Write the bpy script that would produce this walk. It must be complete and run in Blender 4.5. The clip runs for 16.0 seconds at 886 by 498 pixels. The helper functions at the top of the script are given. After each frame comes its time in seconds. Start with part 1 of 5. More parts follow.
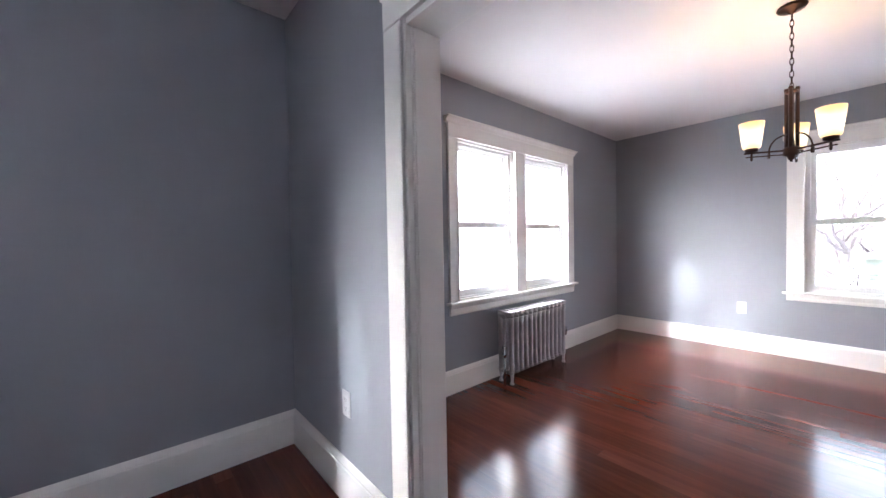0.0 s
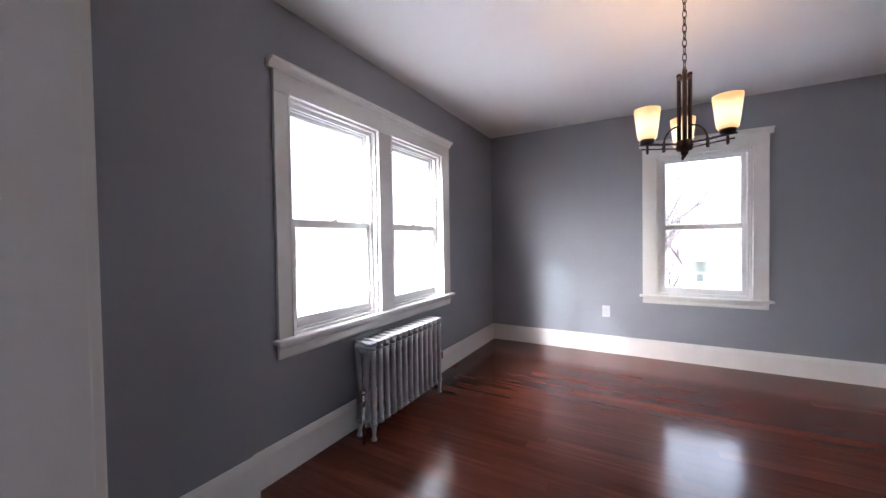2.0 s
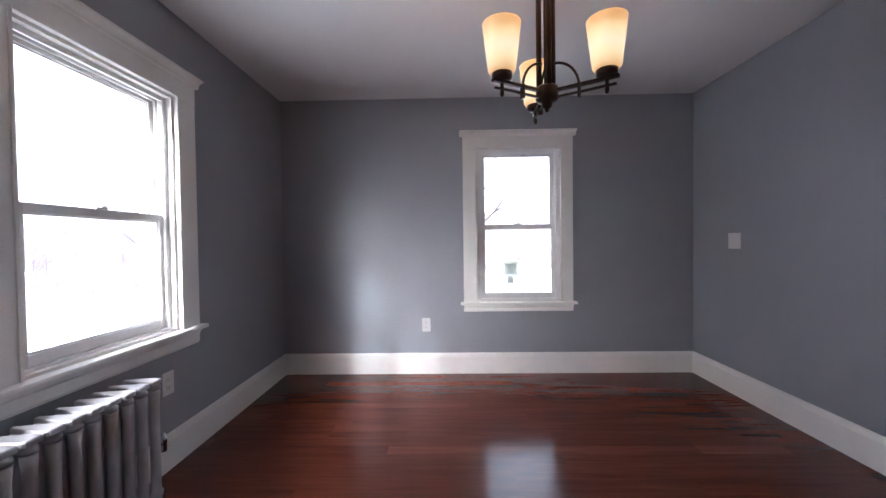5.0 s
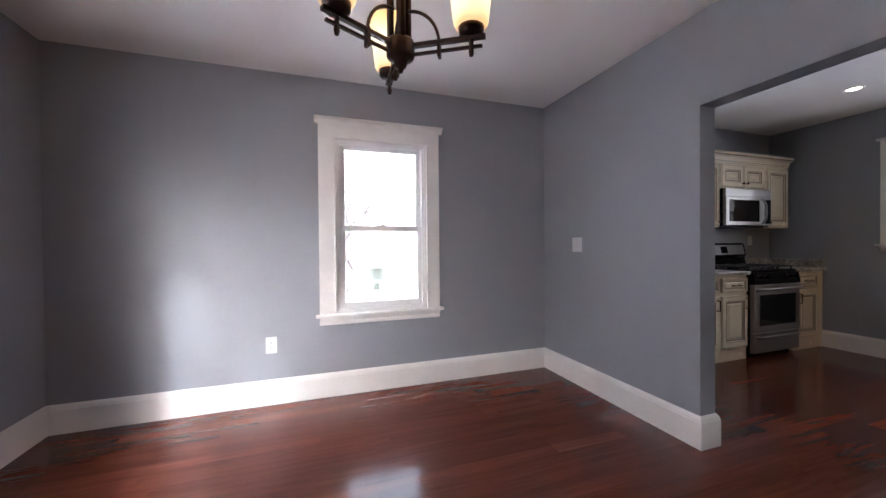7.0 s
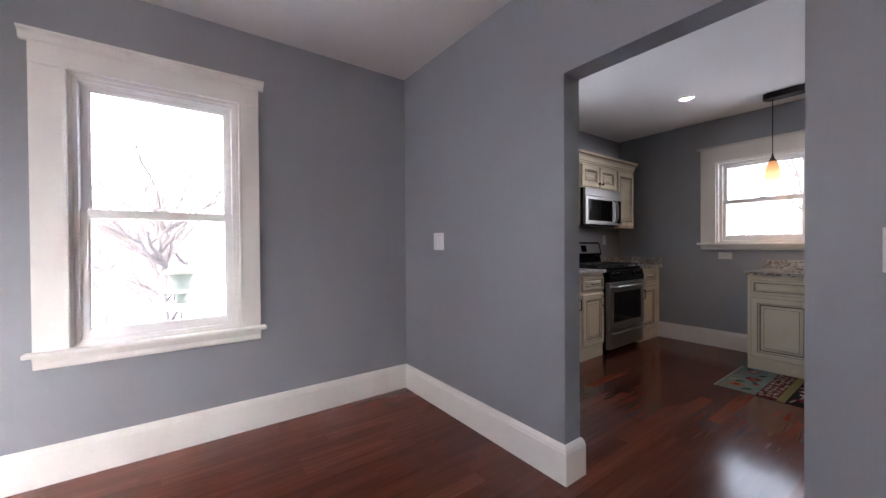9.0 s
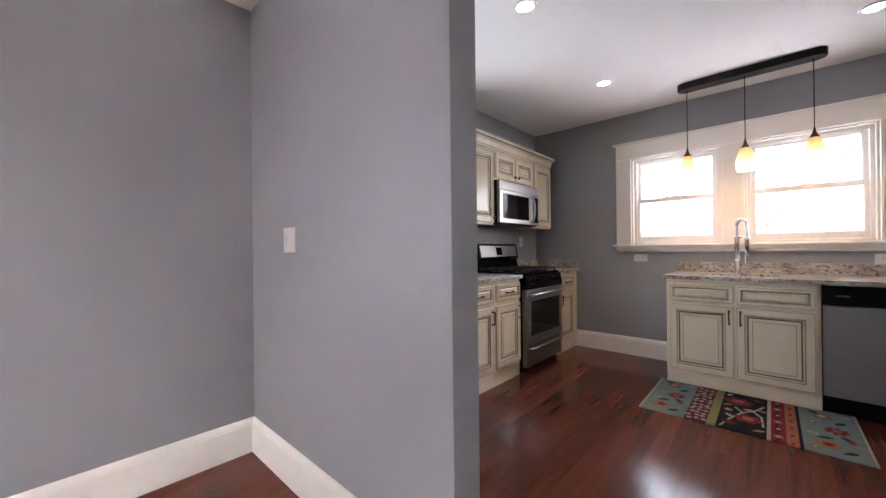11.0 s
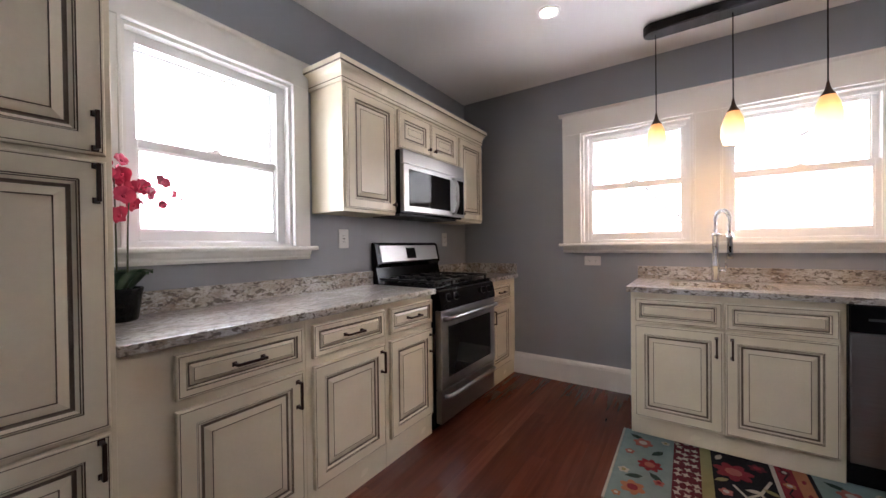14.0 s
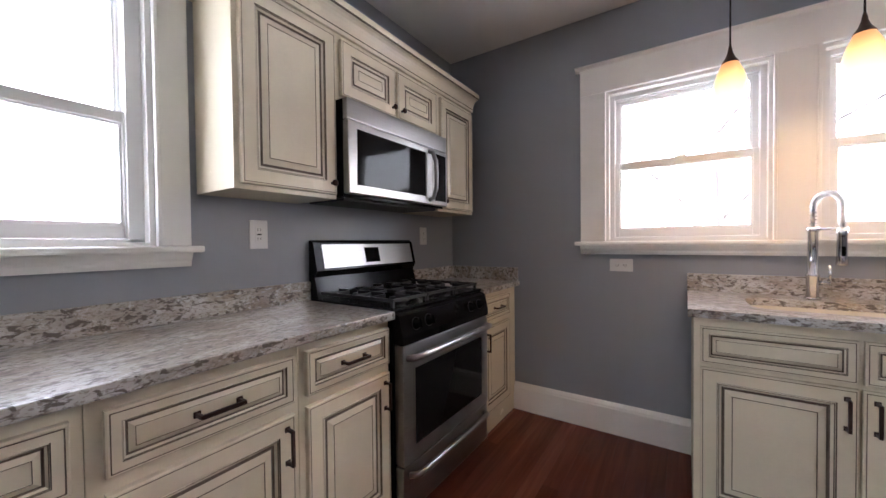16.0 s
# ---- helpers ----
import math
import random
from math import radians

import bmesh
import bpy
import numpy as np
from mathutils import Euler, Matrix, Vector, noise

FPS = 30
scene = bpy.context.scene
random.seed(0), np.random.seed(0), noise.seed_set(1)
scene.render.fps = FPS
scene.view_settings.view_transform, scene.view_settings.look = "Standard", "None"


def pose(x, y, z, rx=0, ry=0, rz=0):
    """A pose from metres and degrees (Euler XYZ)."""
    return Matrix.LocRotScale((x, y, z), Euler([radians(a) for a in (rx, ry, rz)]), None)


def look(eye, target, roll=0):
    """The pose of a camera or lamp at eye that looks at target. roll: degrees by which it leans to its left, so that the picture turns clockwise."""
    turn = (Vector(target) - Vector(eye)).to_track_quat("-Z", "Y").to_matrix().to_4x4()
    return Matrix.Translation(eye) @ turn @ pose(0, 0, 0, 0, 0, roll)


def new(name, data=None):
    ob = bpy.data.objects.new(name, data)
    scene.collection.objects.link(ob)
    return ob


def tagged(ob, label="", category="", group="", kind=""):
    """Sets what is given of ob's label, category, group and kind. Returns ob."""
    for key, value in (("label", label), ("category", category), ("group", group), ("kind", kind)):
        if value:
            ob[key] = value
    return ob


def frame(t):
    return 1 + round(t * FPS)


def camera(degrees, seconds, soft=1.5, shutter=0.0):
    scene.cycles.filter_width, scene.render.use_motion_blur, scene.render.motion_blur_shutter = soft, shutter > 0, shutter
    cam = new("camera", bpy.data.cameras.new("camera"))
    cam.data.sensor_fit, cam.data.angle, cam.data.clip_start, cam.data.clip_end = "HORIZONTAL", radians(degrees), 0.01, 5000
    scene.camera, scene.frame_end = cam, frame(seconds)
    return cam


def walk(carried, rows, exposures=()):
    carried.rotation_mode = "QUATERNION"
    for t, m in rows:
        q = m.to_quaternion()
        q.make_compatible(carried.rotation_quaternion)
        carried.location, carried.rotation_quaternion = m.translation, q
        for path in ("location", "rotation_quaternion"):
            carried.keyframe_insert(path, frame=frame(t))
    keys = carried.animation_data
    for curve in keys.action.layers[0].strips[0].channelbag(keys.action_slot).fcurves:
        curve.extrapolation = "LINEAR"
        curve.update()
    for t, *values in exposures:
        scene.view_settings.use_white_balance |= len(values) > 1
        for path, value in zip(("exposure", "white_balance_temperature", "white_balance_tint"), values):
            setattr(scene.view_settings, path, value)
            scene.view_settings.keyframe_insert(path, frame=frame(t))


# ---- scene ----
cam = camera(101.9, 16.0)
PATH = [
    (0, (0.421, -0.004, 1.228), (1.735, 1.503, 1.184), -1.0),
    (0.5, (0.6, 0.151, 1.232), (2.022, 1.557, 1.184), -0.9),
    (1, (0.775, 0.242, 1.221), (2.319, 1.513, 1.185), -1.0),
    (1.5, (0.938, 0.306, 1.237), (2.582, 1.444, 1.188), -0.8),
    (2, (1.117, 0.406, 1.246), (2.855, 1.394, 1.203), -0.9),
    (2.5, (1.298, 0.48, 1.242), (3.114, 1.317, 1.2), -0.9),
    (3, (1.492, 0.522, 1.233), (3.373, 1.202, 1.194), -0.8),
    (3.5, (1.665, 0.528, 1.238), (3.589, 1.071, 1.187), -0.9),
    (6, (2.245, 0.597, 1.205), (4.219, 0.277, 1.178), -0.7),
    (6.5, (2.293, 0.548, 1.21), (4.234, 0.063, 1.18), -0.7),
    (7, (2.389, 0.446, 1.2), (4.281, -0.205, 1.181), -0.5),
    (7.5, (2.484, 0.319, 1.194), (4.33, -0.451, 1.163), -0.5),
    (8, (2.608, 0.198, 1.174), (4.395, -0.7, 1.158), -0.5),
    (8.5, (2.719, 0.047, 1.169), (4.426, -0.996, 1.147), -0.5),
    (9, (2.814, -0.14, 1.167), (4.43, -1.318, 1.149), -0.4),
    (11.5, (3.275, -1.028, 1.141), (4.536, -2.58, 1.137), -0.8),
    (12, (3.345, -1.217, 1.152), (4.508, -2.843, 1.143), -0.9),
    (12.5, (3.37, -1.416, 1.142), (4.499, -3.067, 1.142), -0.7),
    (13, (3.441, -1.593, 1.164), (4.565, -3.248, 1.156), -0.8),
    (13.5, (3.501, -1.745, 1.165), (4.623, -3.401, 1.15), -0.9),
    (14, (3.565, -1.928, 1.172), (4.686, -3.584, 1.154), -0.7),
    (14.5, (3.62, -2.123, 1.174), (4.744, -3.777, 1.155), -0.7),
    (15, (3.709, -2.313, 1.179), (4.83, -3.969, 1.16), -0.7),
    (15.5, (3.79, -2.487, 1.185), (4.913, -4.141, 1.151), -0.8),
    (16, (3.882, -2.655, 1.183), (4.999, -4.314, 1.146), -0.6),
]
EXPOSURES = [(0.0, 4.84, 5900, 15), (0.5, 4.78, 5900, 15), (1.0, 4.62, 5880, 15), (1.5, 4.38, 5860, 15), (2.0, 4.20, 5850, 15), (2.5, 4.00, 5830, 15), (3.5, 3.50, 5760, 15), (6.0, 4.04, 5940, 16), (7.0, 4.30, 6040, 16), (8.0, 4.30, 6100, 15.5), (8.5, 4.34, 6140, 16), (9.0, 4.46, 6140, 16), (11.5, 5.42, 6450, 17), (12.0, 5.44, 6420, 17), (12.5, 5.42, 6300, 17), (13.0, 5.22, 6550, 18), (14.0, 5.24, 6550, 18), (15.0, 5.17, 6220, 17), (16.0, 5.18, 6180, 17)]
walk(cam, [(t, look(eye, target, roll)) for t, eye, target, roll in PATH], EXPOSURES)

# ---------------------------------------------------------------- light
EAST, NORTH, SOUTH_D, SOUTH_K = 5.405, 2.125, -1.645, -5.05
CEIL, CEIL_K = 2.535, 2.575
PART_W, PART_E = 1.17, 1.278          # partition between the first room and the dining room
KWALL = -1.77                         # kitchen face of the wall between dining room and kitchen

world = bpy.data.worlds.new("winter_sky")
scene.world = world
world.use_nodes = True
wt = world.node_tree
sky = wt.nodes.new("ShaderNodeTexSky")
sky.sky_type = "NISHITA"
sky.sun_disc = False
sky.sun_elevation = radians(27)
sky.sun_rotation = radians(-63)
sky.air_density, sky.dust_density, sky.ozone_density = 1.0, 5.0, 1.0
veil = wt.nodes.new("ShaderNodeHueSaturation")        # thin white overcast over the clear sky
veil.inputs["Saturation"].default_value = 0.3
wt.links.new(sky.outputs["Color"], veil.inputs["Color"])
wt.links.new(veil.outputs["Color"], wt.nodes["Background"].inputs["Color"])
wt.nodes["Background"].inputs["Strength"].default_value = 0.15

sun = new("sun", bpy.data.lights.new("sun", "SUN"))
sun.data.energy, sun.data.angle, sun.data.color = 0.21, radians(6.5), (0.97, 0.98, 1.0)
sun.matrix_world = look((0, 0, 0), (1.65, -0.85, -1.0))


def lamp(name, kind, place, watts, color, size=0.03, target=None):
    ob = new(name, bpy.data.lights.new(name, kind))
    ob.data.energy, ob.data.color = watts, color
    if kind == "POINT":
        ob.data.shadow_soft_size = size
        ob.matrix_world = Matrix.Translation(place)
    else:
        ob.data.size = size
        ob.matrix_world = look(place, target)
    return ob


# the bright eastern sky in the kitchen window's opening
day = lamp("window_daylight", "AREA", (EAST + 0.192, -2.764, 1.632), 0.33, (0.84, 0.92, 1.0), 0.70, (0, -2.764, 1.632))
day.data.shape, day.data.size_y = "RECTANGLE", 0.86


# ---------------------------------------------------------------- materials
def nodes_of(name):
    m = bpy.data.materials.new(name)
    m.use_nodes = True
    t = m.node_tree
    return m, t, t.nodes["Principled BSDF"], lambda kind: t.nodes.new("ShaderNode" + kind), t.links.new


def coords(t, mk, ln, scale=(1, 1, 1)):
    c, mp = mk("TexCoord"), mk("Mapping")
    mp.inputs["Scale"].default_value = scale
    ln(c.outputs["Object"], mp.inputs["Vector"])
    return mp.outputs["Vector"]


def noise_node(mk, ln, vec, scale, detail=4, rough=0.55, distort=0.0):
    n = mk("TexNoise")
    n.inputs["Scale"].default_value, n.inputs["Detail"].default_value = scale, detail
    n.inputs["Roughness"].default_value, n.inputs["Distortion"].default_value = rough, distort
    ln(vec, n.inputs["Vector"])
    return n.outputs["Fac"]


def ramp_node(mk, ln, fac, stops):
    r = mk("ValToRGB")
    while len(r.color_ramp.elements) < len(stops):
        r.color_ramp.elements.new(0.5)
    for e, (p, c) in zip(r.color_ramp.elements, stops):
        e.position, e.color = p, (*c, 1)
    ln(fac, r.inputs["Fac"])
    return r.outputs["Color"]


def bump_node(mk, ln, fac, strength, dist, bsdf, prev=None):
    b = mk("Bump")
    b.inputs["Strength"].default_value, b.inputs["Distance"].default_value = strength, dist
    ln(fac, b.inputs["Height"])
    if prev:
        ln(prev, b.inputs["Normal"])
    ln(b.outputs["Normal"], bsdf.inputs["Normal"])
    return b.outputs["Normal"]


def scaled(c, k):
    return tuple(min(1, v * k) for v in c)


def surface(name, rgb, rough=0.5, metal=0.0, vary=0.06, big=2.0, fine=60.0, relief=0.12, depth=0.001, spec=0.5, coat=0.0):
    """A surface with variation of colour and gloss at two scales, and a fine relief."""
    m, t, b, mk, ln = nodes_of(name)
    v = coords(t, mk, ln)
    n1, n2 = noise_node(mk, ln, v, big, 5), noise_node(mk, ln, v, fine, 3)
    add = mk("Math")
    add.operation = "MULTIPLY_ADD"
    add.inputs[1].default_value = 0.35
    ln(n2, add.inputs[0])
    ln(n1, add.inputs[2])
    ln(ramp_node(mk, ln, add.outputs[0], [(0.35, scaled(rgb, 1 - vary)), (0.95, scaled(rgb, 1 + vary))]), b.inputs["Base Color"])
    rr = mk("MapRange")
    rr.inputs["To Min"].default_value, rr.inputs["To Max"].default_value = max(0.02, rough - 0.06), rough + 0.06
    ln(n1, rr.inputs["Value"])
    ln(rr.outputs["Result"], b.inputs["Roughness"])
    b.inputs["Metallic"].default_value = metal
    b.inputs["Specular IOR Level"].default_value = spec
    b.inputs["Coat Weight"].default_value = coat
    b.inputs["Coat Roughness"].default_value = 0.08
    if relief:
        bump_node(mk, ln, n2, relief, depth, b)
    return m


WALL = surface("blue_grey_wall_paint", (0.279, 0.293, 0.320), 0.46, vary=0.03, big=1.2, fine=140, relief=0.10, spec=0.5)
CEILING = surface("ceiling_paint", (0.76, 0.75, 0.74), 0.85, vary=0.02, big=0.8, fine=90, relief=0.1, spec=0.2)
TRIM = surface("white_trim_paint", (0.78, 0.765, 0.73), 0.32, vary=0.03, big=3, fine=70, relief=0.06)
VINYL = surface("white_vinyl", (0.79, 0.785, 0.775), 0.35, vary=0.02, big=4, fine=90, relief=0.03)
CREAM = surface("cream_cabinet_paint", (0.70, 0.622, 0.472), 0.25, vary=0.045, big=5, fine=80, relief=0.05)
GLAZE = surface("brown_glaze", (0.115, 0.082, 0.055), 0.45, vary=0.35, big=14, fine=90, relief=0.1)
BRONZE = surface("oil_rubbed_bronze", (0.050, 0.028, 0.021), 0.36, metal=0.7, vary=0.25, big=20, fine=150, relief=0.08)
DARKBAR = surface("dark_bronze_bar", (0.018, 0.014, 0.013), 0.5, metal=0.3, vary=0.2, big=12, fine=120, relief=0.05)
BLACK = surface("black_enamel", (0.008, 0.008, 0.009), 0.16, vary=0.2, big=6, fine=80, relief=0.02, spec=0.1)
IRON = surface("cast_iron_grate", (0.012, 0.012, 0.0125), 0.55, vary=0.25, big=20, fine=200, relief=0.3)
CHROME = surface("chrome", (0.62, 0.63, 0.65), 0.12, metal=1.0, vary=0.03, big=10, fine=80, relief=0.0)
PLASTIC = surface("white_plastic", (0.64, 0.64, 0.63), 0.3, vary=0.02, big=10, fine=80, relief=0.02)
SLOT = surface("dark_slot", (0.05, 0.05, 0.05), 0.5, vary=0.1, relief=0)
SILVER = surface("silver_radiator_paint", (0.46, 0.45, 0.46), 0.40, metal=0.35, vary=0.16, big=9, fine=120, relief=0.2, depth=0.002)
POT = surface("glossy_black_pot", (0.008, 0.009, 0.009), 0.18, vary=0.2, big=8, fine=60, relief=0.02, spec=0.3)
LEAF = surface("orchid_leaf", (0.035, 0.085, 0.04), 0.35, vary=0.35, big=12, fine=60, relief=0.15)
STEM = surface("orchid_stem", (0.05, 0.06, 0.03), 0.5, vary=0.3, big=12, fine=60)
PETAL = surface("red_petal", (0.50, 0.030, 0.085), 0.5, vary=0.3, big=22, fine=120, relief=0.2)
SOIL = surface("moss", (0.05, 0.05, 0.03), 0.9, vary=0.5, big=30, fine=200, relief=0.8)
SNOW = surface("snow", (0.84, 0.86, 0.90), 0.7, vary=0.05, big=0.3, fine=3, relief=0.5, depth=0.05)
BARK = surface("grey_bark", (0.060, 0.050, 0.047), 0.85, vary=0.35, big=6, fine=40, relief=0.6, depth=0.01)
# bark paled for the far trees: distance haze put into the colour
HAZED = surface("hazed_bark", (0.19, 0.172, 0.172), 0.85, vary=0.3, big=6, fine=40, relief=0.5, depth=0.01)
SIDING = surface("pale_blue_siding", (0.150, 0.176, 0.190), 0.6, vary=0.05, big=1, fine=20)
ROOFING = surface("brown_shingle", (0.10, 0.080, 0.078), 0.85, vary=0.3, big=3, fine=25, relief=0.5)
TEAL = surface("teal_fascia_paint", (0.13, 0.185, 0.20), 0.5, vary=0.1)
DARKPANE = surface("dark_pane", (0.085, 0.093, 0.105), 0.1, vary=0.2, big=0.6)
FEEDER = surface("green_feeder_tin", (0.34, 0.36, 0.29), 0.5, vary=0.2)
YELLOW = surface("yellow_feeder_tin", (0.42, 0.41, 0.31), 0.5, vary=0.2)
HILL = surface("snowy_scrub", (0.10, 0.090, 0.095), 0.9, vary=0.75, big=0.16, fine=1.1)
WOODS = surface("far_winter_woods", (0.155, 0.138, 0.143), 0.9, vary=0.3, big=0.4, fine=4)


def stainless():
    m, t, b, mk, ln = nodes_of("brushed_stainless_steel")
    v = coords(t, mk, ln, (2, 2, 260))
    n = noise_node(mk, ln, v, 3.0, 4)
    ln(ramp_node(mk, ln, n, [(0.3, (0.29, 0.283, 0.277)), (0.75, (0.38, 0.37, 0.362))]), b.inputs["Base Color"])
    b.inputs["Metallic"].default_value, b.inputs["Roughness"].default_value = 1.0, 0.36
    bump_node(mk, ln, n, 0.06, 0.0006, b)
    return m


STEEL = stainless()


def granite():
    """Polished granite: pale grey ground, tan clouds, and dense dark and light crystals of two sizes."""
    m, t, b, mk, ln = nodes_of("speckled_granite")
    v = coords(t, mk, ln, (0.5, 1.0, 1.0))
    base = ramp_node(mk, ln, noise_node(mk, ln, v, 11, 5, 0.6, 0.6), [(0.34, (0.29, 0.235, 0.185)), (0.50, (0.44, 0.40, 0.355)), (0.66, (0.60, 0.585, 0.57))])
    flecks = ramp_node(mk, ln, noise_node(mk, ln, v, 62, 3, 0.6, 0.6), [(0.40, (0.9, 0.9, 0.9)), (0.47, (0, 0, 0))])
    grit = ramp_node(mk, ln, noise_node(mk, ln, v, 150, 2, 0.6, 0.3), [(0.40, (0.6, 0.6, 0.6)), (0.46, (0, 0, 0))])
    pale = ramp_node(mk, ln, noise_node(mk, ln, v, 60, 3, 0.6, 0.6), [(0.56, (0, 0, 0)), (0.63, (0.7, 0.7, 0.7))])
    colour = base
    for mask, rgb in ((pale, (0.62, 0.61, 0.60)), (grit, (0.20, 0.155, 0.12)), (flecks, (0.10, 0.078, 0.064))):
        mix = mk("MixRGB")
        mix.inputs["Color2"].default_value = (*rgb, 1)
        ln(mask, mix.inputs["Fac"])
        ln(colour, mix.inputs["Color1"])
        colour = mix.outputs["Color"]
    ln(colour, b.inputs["Base Color"])
    b.inputs["Roughness"].default_value = 0.30
    b.inputs["Coat Weight"].default_value = 0.9
    b.inputs["Coat Roughness"].default_value = 0.20
    return m


GRANITE = granite()


def hardwood():
    """Dark red-brown stained oak under gloss varnish; each board has its own shade and grain."""
    m, t, b, mk, ln = nodes_of("stained_oak_boards")
    info, geo, c = mk("ObjectInfo"), mk("NewGeometry"), mk("TexCoord")
    rnd = mk("Math")
    rnd.operation = "ADD"
    ln(info.outputs["Random"], rnd.inputs[0])
    ln(geo.outputs["Random Per Island"], rnd.inputs[1])
    fr = mk("Math")
    fr.operation = "FRACT"
    ln(rnd.outputs[0], fr.inputs[0])
    shift = mk("VectorMath")
    shift.operation = "SCALE"
    shift.inputs[0].default_value = (31.0, 57.0, 13.0)
    ln(fr.outputs[0], shift.inputs["Scale"])
    place = mk("VectorMath")
    place.operation = "ADD"
    ln(c.outputs["Object"], place.inputs[0])
    ln(shift.outputs[0], place.inputs[1])
    stretch = mk("Mapping")
    stretch.inputs["Scale"].default_value = (1, 0.055, 1)
    ln(place.outputs[0], stretch.inputs["Vector"])
    grain = noise_node(mk, ln, stretch.outputs["Vector"], 34, 3, 0.5, 0.5)
    wood = ramp_node(mk, ln, grain, [(0.25, (0.084, 0.0220, 0.0140)), (0.48, (0.106, 0.0295, 0.0182)), (0.64, (0.122, 0.0355, 0.0212)), (0.85, (0.150, 0.0490, 0.0280))])
    tone = ramp_node(mk, ln, fr.outputs[0], [(0.0, (0.86, 0.85, 0.85)), (0.5, (0.99, 0.98, 0.97)), (0.90, (1.10, 1.10, 1.08)), (0.97, (1.25, 1.30, 1.26)), (1.0, (1.5, 1.65, 1.58))])
    mul = mk("MixRGB")
    mul.blend_type = "MULTIPLY"
    mul.inputs["Fac"].default_value = 1
    ln(wood, mul.inputs["Color1"])
    ln(tone, mul.inputs["Color2"])
    ln(mul.outputs["Color"], b.inputs["Base Color"])
    rough = mk("MapRange")
    rough.inputs["To Min"].default_value, rough.inputs["To Max"].default_value = 0.12, 0.21
    ln(noise_node(mk, ln, c.outputs["Object"], 3, 4), rough.inputs["Value"])
    ln(rough.outputs["Result"], b.inputs["Roughness"])
    b.inputs["Specular IOR Level"].default_value = 0.34
    return m


OAK = hardwood()
SEAM = surface("dark_board_seam", (0.034, 0.012, 0.008), 0.6, vary=0.2, big=5, fine=60, relief=0.0, spec=0.1)


def glass(name, tint=(1, 1, 1)):
    m, t, b, mk, ln = nodes_of(name)
    b.inputs["Base Color"].default_value = (*tint, 1)
    b.inputs["Transmission Weight"].default_value = 1
    b.inputs["Roughness"].default_value = 0.0
    b.inputs["IOR"].default_value = 1.45
    return m


GLASS = glass("window_glass")


def black_glass():
    m, t, b, mk, ln = nodes_of("smoked_oven_glass")
    b.inputs["Base Color"].default_value = (0.010, 0.010, 0.011, 1)
    b.inputs["Roughness"].default_value = 0.06
    b.inputs["Specular IOR Level"].default_value = 0.09
    return m


OVENGLASS = black_glass()


def lit_glass(name, base, rgb, strength, top, bottom):
    """Frosted amber lamp glass, lit from within: brightest round the bulb, dimmer towards rim and collar."""
    m, t, b, mk, ln = nodes_of(name)
    b.inputs["Base Color"].default_value = (*base, 1)
    b.inputs["Roughness"].default_value = 0.35
    c, sep, rng = mk("TexCoord"), mk("SeparateXYZ"), mk("MapRange")
    ln(c.outputs["Object"], sep.inputs[0])
    rng.inputs["From Min"].default_value, rng.inputs["From Max"].default_value = bottom, top
    ln(sep.outputs["Z"], rng.inputs["Value"])
    n = noise_node(mk, ln, c.outputs["Object"], 14, 4, 0.6, 0.8)
    add = mk("Math")
    add.operation = "MULTIPLY_ADD"
    add.inputs[1].default_value = 0.22
    ln(n, add.inputs[0])
    ln(rng.outputs["Result"], add.inputs[2])
    ln(ramp_node(mk, ln, add.outputs[0], rgb), b.inputs["Emission Color"])
    b.inputs["Emission Strength"].default_value = strength
    return m


SHADE = lit_glass("lit_amber_shade", (0.62, 0.44, 0.25), [(0.05, (0.62, 0.28, 0.09)), (0.30, (1.0, 0.74, 0.38)), (0.55, (1.0, 0.84, 0.54)), (0.80, (1.0, 0.70, 0.34)), (1.0, (0.74, 0.38, 0.13))], 0.078, 0.155, 0.0)
PENDANT = lit_glass("lit_pendant_glass", (0.52, 0.33, 0.16), [(0.05, (1.0, 0.82, 0.52)), (0.40, (1.0, 0.68, 0.33)), (0.8, (0.66, 0.31, 0.10)), (1.0, (0.34, 0.14, 0.045))], 0.068, 0.19, 0.0)


def glow(name, rgb, strength):
    m, t, b, mk, ln = nodes_of(name)
    b.inputs["Emission Color"].default_value = (*rgb, 1)
    b.inputs["Emission Strength"].default_value = strength
    return m


DOWNLIGHT = glow("downlight_lens", (1.0, 0.90, 0.76), 0.8)


# ---------------------------------------------------------------- mesh helpers
def box(bm, x0, x1, y0, y1, z0, z1, mat=0, bevel=0.0):
    made = bmesh.ops.create_cube(bm, size=1, matrix=Matrix.LocRotScale(((x0 + x1) / 2, (y0 + y1) / 2, (z0 + z1) / 2), None, (abs(x1 - x0), abs(y1 - y0), abs(z1 - z0))))
    faces = {f for v in made["verts"] for f in v.link_faces}
    for f in faces:
        f.material_index = mat
    if bevel:
        edges = list({e for v in made["verts"] for e in v.link_edges})
        got = bmesh.ops.bevel(bm, geom=edges, offset=bevel, segments=2, affect="EDGES", profile=0.6)
        for f in got["faces"]:
            f.material_index = mat
    return bm


